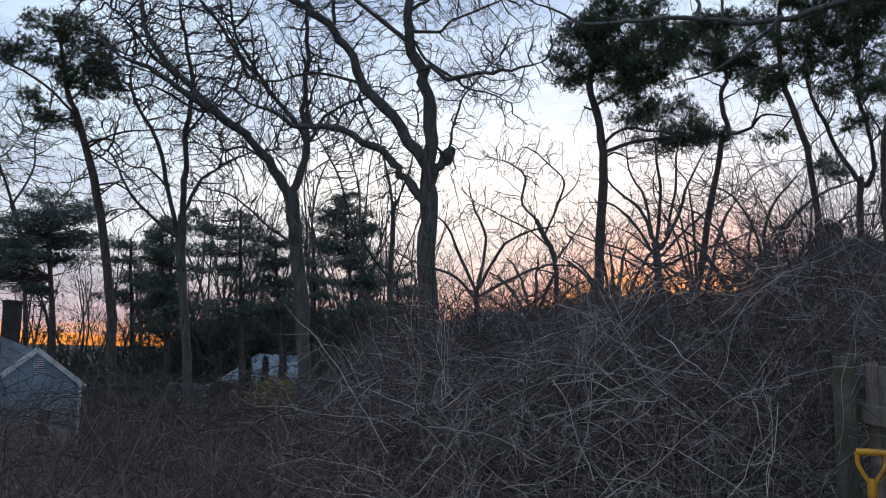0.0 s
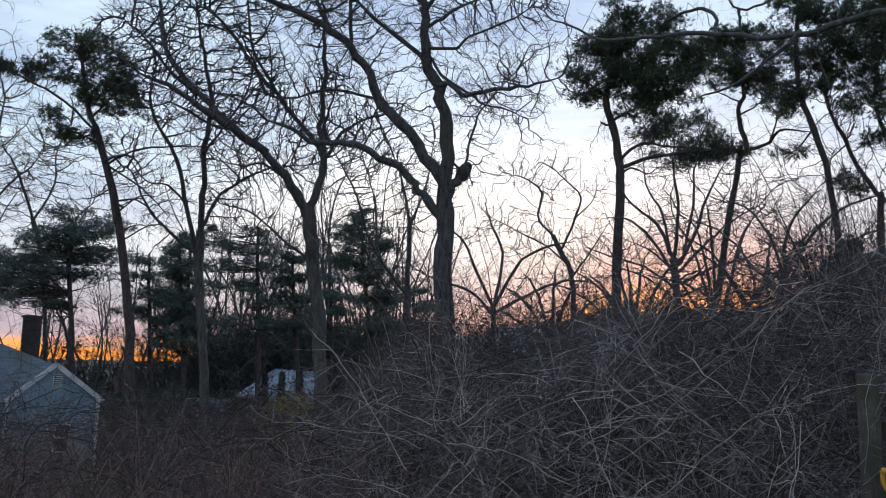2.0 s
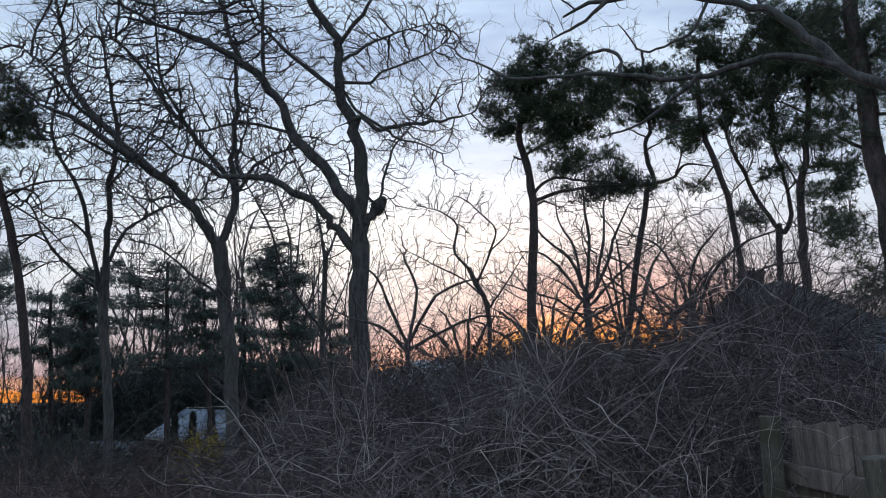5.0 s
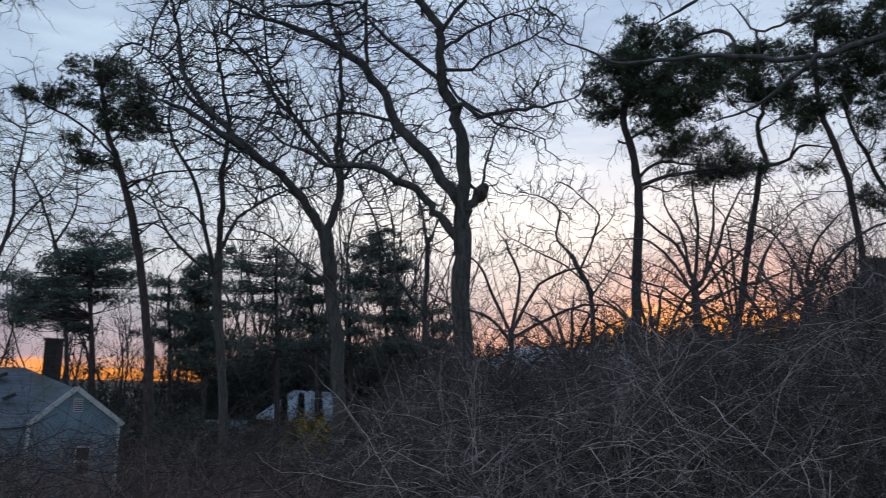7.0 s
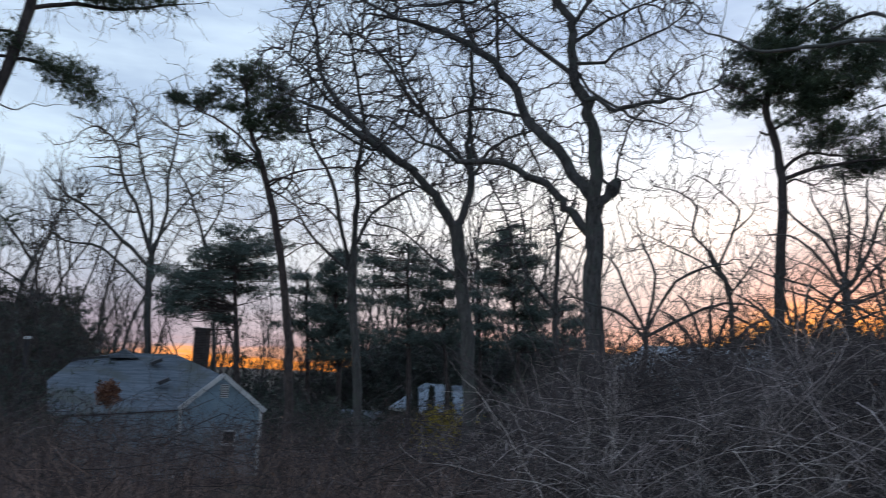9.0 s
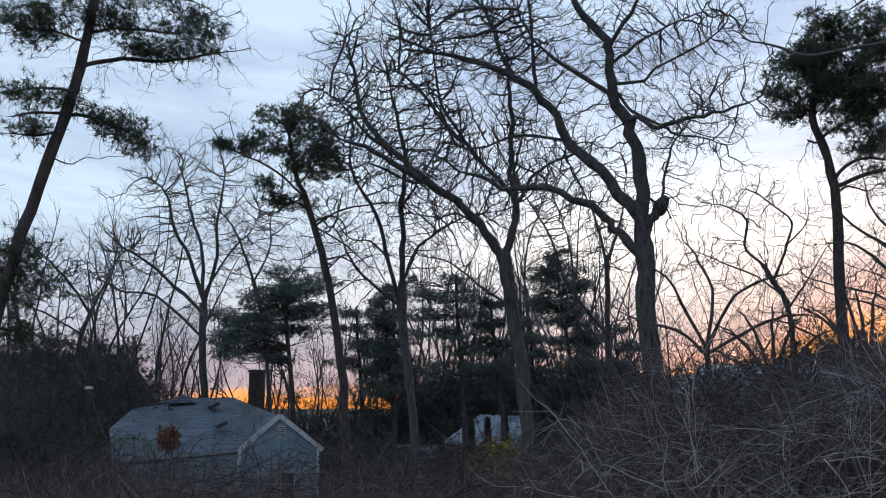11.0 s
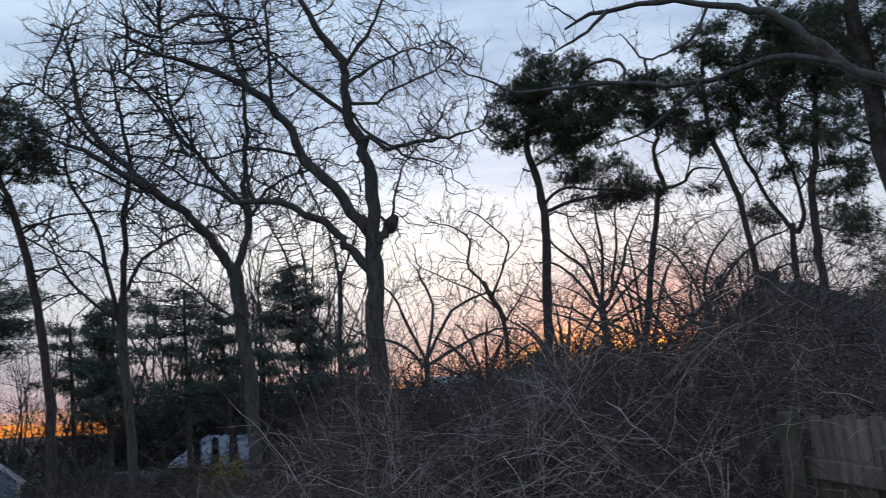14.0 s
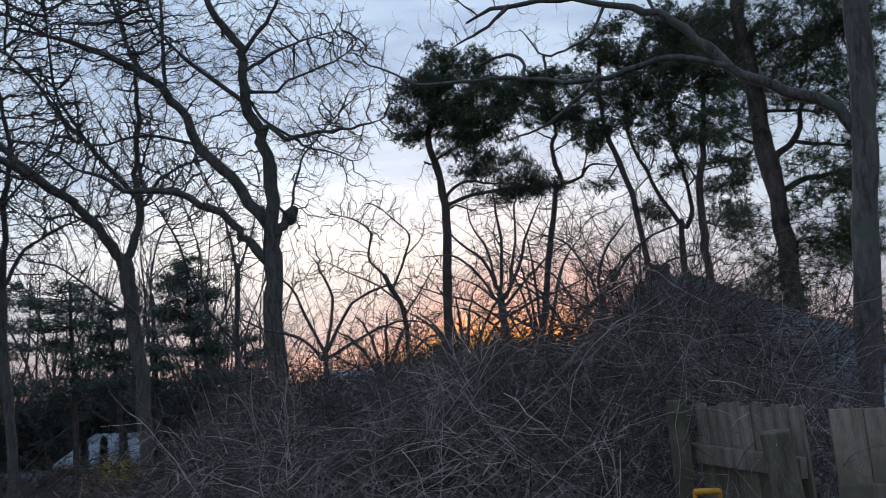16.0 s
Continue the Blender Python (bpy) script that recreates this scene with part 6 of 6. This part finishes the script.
# the pale house far down the hollow
pale = house(None, "pale house seen through the shrubs in the hollow")
part("wall", box((4.4, 3.0, 2.2), (-10.4, 51.4, -2.3), 0.02), PALE_SIDING, pale)
pale_out = Vector((0.1, -0.6, 0.8))
P0, P1, P2, P3 = Vector((-13.0, 49.3, -0.45)), Vector((-8.1, 49.8, -0.9)), Vector((-8.3, 52.6, 0.95)), Vector((-11.5, 52.3, 1.05))
part("roof", slab([P0, P1, P2, P3], 0.12, pale_out), PALE_METAL, pale, "pale blue-white roof slope")
for k in range(10):
    s = (k + 0.5) / 10
    part("roof_seam", beam(P0.lerp(P1, s) + pale_out * 0.03, P3.lerp(P2, s) + pale_out * 0.03, 0.04, 0.05, (1, 0, 0)), PALE_METAL, pale)
part("eave_board", beam(P0 + Vector((0, -0.05, -0.08)), P1 + Vector((0, -0.05, -0.08)), 0.18, 0.06, UP), WHITE_TRIM, pale, "white eave board")

shed = thing("white_shed", (-14.3, 47.0, float(ground_z(-14.3, 47.0))), "small white shed half hidden by shrubs", "shed")
part("wall", box((2.2, 1.6, 2.3), (0, 0, 1.15), 0.02), WHITE_TRIM, shed)
part("roof", slab([(-1.3, -1, 2.3), (1.3, -1, 2.3), (1.3, 0.9, 2.75), (-1.3, 0.9, 2.75)], 0.08, UP), GREY_SHINGLE, shed)

# the house beyond the ridge: only its blue-grey roof shows
ridge_house = house(None, "house beyond the ridge with a blue-grey roof")
part("wall", box((6.4, 5, 4.6), (3.6, 33.5, 0.0), 0.02), PALE_SIDING, ridge_house)
part("roof", slab([(0.2, 30.6, 2.05), (7.0, 30.6, 2.05), (6.2, 33.5, 3.15), (1.4, 33.5, 3.15)], 0.14, (0, -0.4, 0.9)), PALE_SIDING, ridge_house, "blue-grey roof slope")
part("roof", slab([(0.2, 36.4, 2.05), (7.0, 36.4, 2.05), (6.2, 33.5, 3.15), (1.4, 33.5, 3.15)], 0.14, (0, 0.4, 0.9)), GREY_SHINGLE, ridge_house)

# the neighbour's house behind the fence
near_house = house(None, "neighbouring house with a low grey shingle roof")
E0, E1, CC, PK, PL = Vector((4.6, 15.95, 1.15)), Vector((8.5, 11.1, 1.15)), Vector((9.72, 12.74, 2.35)), Vector((9.24, 17.77, 4.25)), Vector((8.5, 18.4, 4.12))
nh_out = Vector((-0.78, -0.63, 0))
part("wall", slab([E0 + Vector((0.3, 0.25, -2.6)), E1 + Vector((0.3, 0.25, -2.6)), E1 + Vector((0.3, 0.25, 0)), E0 + Vector((0.3, 0.25, 0))], 0.2, nh_out), PALE_SIDING, near_house)
part("roof", slab([E0, E1, CC, PK, PL], 0.16, (-0.5, -0.4, 0.8)), GREY_SHINGLE, near_house, "grey shingle roof slope")
part("shingle_covering", lapped([E0, E1, CC, E0.lerp(PL, 0.45)], 16, 0.012, (-0.5, -0.4, 0.8)), GREY_SHINGLE, near_house)["kind"] = "stuff"
part("shingle_covering", lapped([E0.lerp(PL, 0.45), CC, PK, PL], 26, 0.012, (-0.5, -0.4, 0.8)), GREY_SHINGLE, near_house)["kind"] = "stuff"
part("roof", slab([CC, PK, PK + Vector((5, 2, -2.6)), CC + Vector((4.5, 2.5, -1.2))], 0.16, (0.6, 0.2, 0.8)), GREY_SHINGLE, near_house)
part("wall", slab([E1 + Vector((0.3, 0.3, -2.6)), CC + Vector((4, 3, -3.8)), CC + Vector((4, 3, -1.3)), CC + Vector((0, 0.2, -0.2)), E1 + Vector((0.3, 0.3, 0))], 0.2, (0.5, -0.8, 0)), PALE_SIDING, near_house)
part("rake_board", beam(E1 + Vector((0, -0.05, -0.02)), CC + Vector((0, -0.05, 0.0)), 0.18, 0.05, UP), WHITE_TRIM, near_house, "white rake board")
near_stack = part("chimney", box((0.45, 0.45, 2.0), (9.01, 18.9, 3.52), 0.012), MORTAR, near_house, "dark brick chimney")
part("cap", box((0.52, 0.52, 0.09), (9.01, 18.9, 4.56), 0.015), MORTAR, near_stack)
part("gutter", beam(E0 + nh_out * 0.05, E1 + nh_out * 0.05, 0.11, 0.11, UP), WHITE_TRIM, near_house, "white gutter")


# ---- planting by the houses ----
def cone_shrub(x, y, top, width):
    g = np.random.default_rng(int(x * 100) & 255)
    z0 = float(ground_z(x, y))
    tall = top - z0
    t = thing("arborvitae", (x, y, z0), "narrow dark green arborvitae by the pale house", "shrub", "arborvitae row")
    v, f = tube_arrays(np.array([[[0, 0, -0.1], [0, 0, tall / 2], [0.02, 0, tall]]]), np.array([[0.07, 0.05, 0.01]]), 7)
    link("trunk", raw_mesh("trunk", v, f, PINE_BARK), t)
    n = 700
    h = g.random(n) ** 0.9
    rr = width * (1 - h) ** 0.6 * np.sqrt(g.random(n))
    b = g.random(n) * 6.283
    v, f = tufts(g, np.stack([rr * np.cos(b), rr * np.sin(b), h * tall], -1), 0.22, 10, 0.05)
    link("crown", raw_mesh("crown", v, f, EVERGREEN, False), t)


for x, y, top, width in ((-11.04, 47.8, 0.80, 0.42), (-10.08, 48.0, 0.85, 0.30), (-9.10, 48.2, 1.1, 0.46)):
    cone_shrub(x, y, top, width)


def round_bush(name, x, y, top, wide, mat, label, seed, n=160, leaf=0.09):
    g = np.random.default_rng(seed)
    z0 = float(ground_z(x, y))
    tall = top - z0
    t = thing(name, (x, y, z0), label, "bush")
    p = runs(g, g.normal(0, 0.08, (n, 3)) * [1, 1, 0], g.normal(0, 0.3 * wide, (n, 3)) + [0, 0, 1], tall * g.uniform(0.6, 1.0, n), 6, 0.12, 0.05)
    r = np.linspace(0.02, 0.006, 7)[None] * np.ones((n, 1))
    q, s = sprout(g, p, r, 5, 0.5, 3, 0.4, (25, 60), 0.2, 0.05, 0.6, 0.006)
    v, f = join([tube_arrays(p, r, 4), tube_arrays(q, s, 3)])
    link("stem_cluster", raw_mesh("stem_cluster", v, f, BRIAR), t)
    v, f = tufts(g, q[:, 1:].reshape(-1, 3), leaf, 5, leaf * 0.5)
    link("foliage", raw_mesh("foliage", v, f, mat, False), t)


round_bush("forsythia", -8.35, 44.5, 0.2, 0.9, FORSYTHIA, "yellow flowering forsythia before the pale house", 81, 160, 0.13)
round_bush("forsythia", -9.4, 44.3, -0.25, 0.8, FORSYTHIA, "low yellow forsythia beside the arborvitae", 82, 90)
g = np.random.default_rng(84)
RB = (-16.38, 25.23)
rb_z = float(ground_z(*RB))
russet = thing("russet_bush", (*RB, rb_z), "round russet-leaved bush before the grey roof", "bush")
p = runs(g, np.zeros((9, 3)), g.normal(0, 0.08, (9, 3)) + [0, 0, 1], np.full(9, 0.51 - rb_z), 6, 0.06, 0.05)
v, f = tube_arrays(p, np.linspace(0.03, 0.01, 7)[None] * np.ones((9, 1)), 5)
link("stem_cluster", raw_mesh("stem_cluster", v, f, BRIAR), russet)
ball = unit(g.normal(size=(420, 3))) * g.random((420, 1)) ** 0.4 * [0.42, 0.42, 0.48] * g.uniform(0.75, 1.1, (420, 1)) + [0, 0, 0.51 - rb_z]
v, f = tufts(g, ball, 0.12, 4, 0.05)
link("foliage", raw_mesh("foliage", v, f, RUSSET, False), russet)


# ---- fence corner and shovel ----
def stick(a, b, width, depth, turn, bevel=0.006, lean_mat=PICKET):
    """A squared timber from a to b with softened edges."""
    a, b = Vector(a), Vector(b)
    t = (b - a).normalized()
    s = Vector((math.cos(turn), math.sin(turn), 0))
    s = (s - t * s.dot(t)).normalized()
    m = Matrix((s, t.cross(s), t)).transposed().to_4x4()
    m.translation = (a + b) / 2
    return box((width, depth, (b - a).length), bevel=bevel, turn=m)


def picket_mesh(width, tall, thick, seed):
    """A dog-eared fence board, slightly warped, standing on z = 0."""
    g = random.Random(seed)
    bm = bmesh.new()
    ear = width * g.uniform(0.03, 0.14)
    w = width / 2
    rows = [(-w, 0), (w, 0), (w + g.uniform(-0.004, 0.004), tall * 0.5), (w, tall - ear), (w - ear, tall), (ear - w, tall + g.uniform(-0.01, 0.005)), (-w, tall - ear), (-w + g.uniform(-0.004, 0.004), tall * 0.5)]
    bm.faces.new([bm.verts.new((x, 0, z)) for x, z in rows])
    made = bmesh.ops.extrude_face_region(bm, geom=bm.faces[:])
    for v in made["geom"]:
        if isinstance(v, bmesh.types.BMVert):
            v.co.y += thick
    bmesh.ops.recalc_face_normals(bm, faces=bm.faces[:])
    bmesh.ops.bevel(bm, geom=bm.edges[:], offset=0.0025, segments=1, affect="EDGES")
    return bm


g = random.Random(9)
fence = thing("picket_fence", (1.915, 3.700, 0), "weathered grey picket fence with mossy posts", "fence")
run = Vector((0.154, -0.600, 0))
heading = math.atan2(run.y, run.x)
for k in range(9):
    at = run * ((k + 0.5) / 9)
    bm = picket_mesh(0.067, 1.50 + g.uniform(-0.015, 0.02), 0.016, k)
    ob = part("picket", bm, PICKET, fence)
    ob.matrix_basis = pose(at.x, at.y, 1.520 + -0.020 * (k + 0.5) / 9, 0, 0, math.degrees(heading)) @ pose(0, g.uniform(-0.004, 0.004), 0, g.uniform(-0.6, 0.6), -2.6 + g.uniform(-0.9, 0.9)) @ pose(0, 0, -1.5)
inner = Vector((math.sin(heading), -math.cos(heading), 0)) * 0.035
for z, drop in ((1.299, 0.048), (0.40, 0.0)):
    part("rail", stick(inner + Vector((0, 0, z)) - run * 0.08, inner + run * 1.02 + Vector((0, 0, z - drop)), 0.04, 0.085, heading + math.pi / 2), PICKET, fence, "split grey fence rail")
part("post", stick((-0.085, 0.010, -0.2), (-0.100, -0.010, 1.542), 0.09, 0.09, -0.45, 0.008), MOSSY, fence, "mossy square fence post")
part("post", stick((0.215, -0.580, -0.2), (0.015, -0.620, 1.405), 0.115, 0.10, -0.55, 0.01), MOSSY, fence, "leaning green-stained fence post")

gate = thing("board_panel", (2.16, 3.06, 0), "weathered board fence panel at the corner", "fence")
run = Vector((0.80, -0.56, 0))
heading = math.atan2(run.y, run.x)
for k in range(8):
    at = run * (0.13 * k + 0.07)
    bm = box((0.125, 0.018, 1.44 + g.uniform(-0.008, 0.008)), (0, 0, 0.73), 0.004)
    ob = part("board", bm, PICKET, gate)
    ob.matrix_basis = pose(at.x, at.y, 0.02, g.uniform(-0.6, 0.6), 0, math.degrees(heading) + g.uniform(-1, 1))
inner = Vector((math.sin(heading), -math.cos(heading), 0)) * 0.04
for z in (1.14, 0.35):
    part("rail", stick(inner + Vector((0, 0, z)), inner + run * 1.05 + Vector((0, 0, z)), 0.04, 0.09, heading + math.pi / 2), PICKET, gate, "pale fence rail")

shovel = thing("shovel", (1.785, 3.42, 0), "yellow D-handled shovel leaning on the fence", "shovel", turn=-27)
v, f = tube_arrays(resample([(0, 0, 0.28), (0.0, 0.02, 0.6), (0.0, 0.035, 0.97)], 8)[None], np.full((1, 8), 0.016), 12)
link("shaft", raw_mesh("shaft", v, f, SHAFT), shovel)
grip = []
top = np.array([0.0, 0.045, 1.145])
grip.append(tube_arrays(resample([top + [-0.056, 0, 0], top + [0, 0, 0.002], top + [0.056, 0, 0]], 6)[None], np.full((1, 6), 0.0145), 12))
for s in (-1, 1):
    arm = resample([top + [0.053 * s, 0, 0], top + [0.050 * s, -0.002, -0.05], top + [0.026 * s, -0.004, -0.098], top + [0.008 * s, -0.008, -0.125]], 12)
    grip.append(tube_arrays(arm[None], np.full((1, 12), 0.0095), 10))
grip.append(tube_arrays(resample([top + [0, -0.006, -0.105], top + [0, -0.010, -0.20]], 5)[None], np.array([[0.017, 0.021, 0.0205, 0.020, 0.019]]), 12))
v, f = join(grip)
link("grip", raw_mesh("grip", v, f, YELLOW), shovel, "yellow plastic D grip")
bm = bmesh.new()
rows = []
for i in range(7):
    z = 0.30 - 0.05 * i
    w = (0.02, 0.10, 0.105, 0.105, 0.10, 0.075, 0.02)[i]
    rows.append([bm.verts.new((w * u, 0.02 * u * u - 0.005 * i, z)) for u in (-1, -0.5, 0, 0.5, 1)])
for a, b in zip(rows, rows[1:]):
    for k in range(4):
        bm.faces.new((a[k], a[k + 1], b[k + 1], b[k]))
bmesh.ops.solidify(bm, geom=bm.faces[:], thickness=0.003)
part("blade", bm, STEEL, shovel, "worn steel blade")
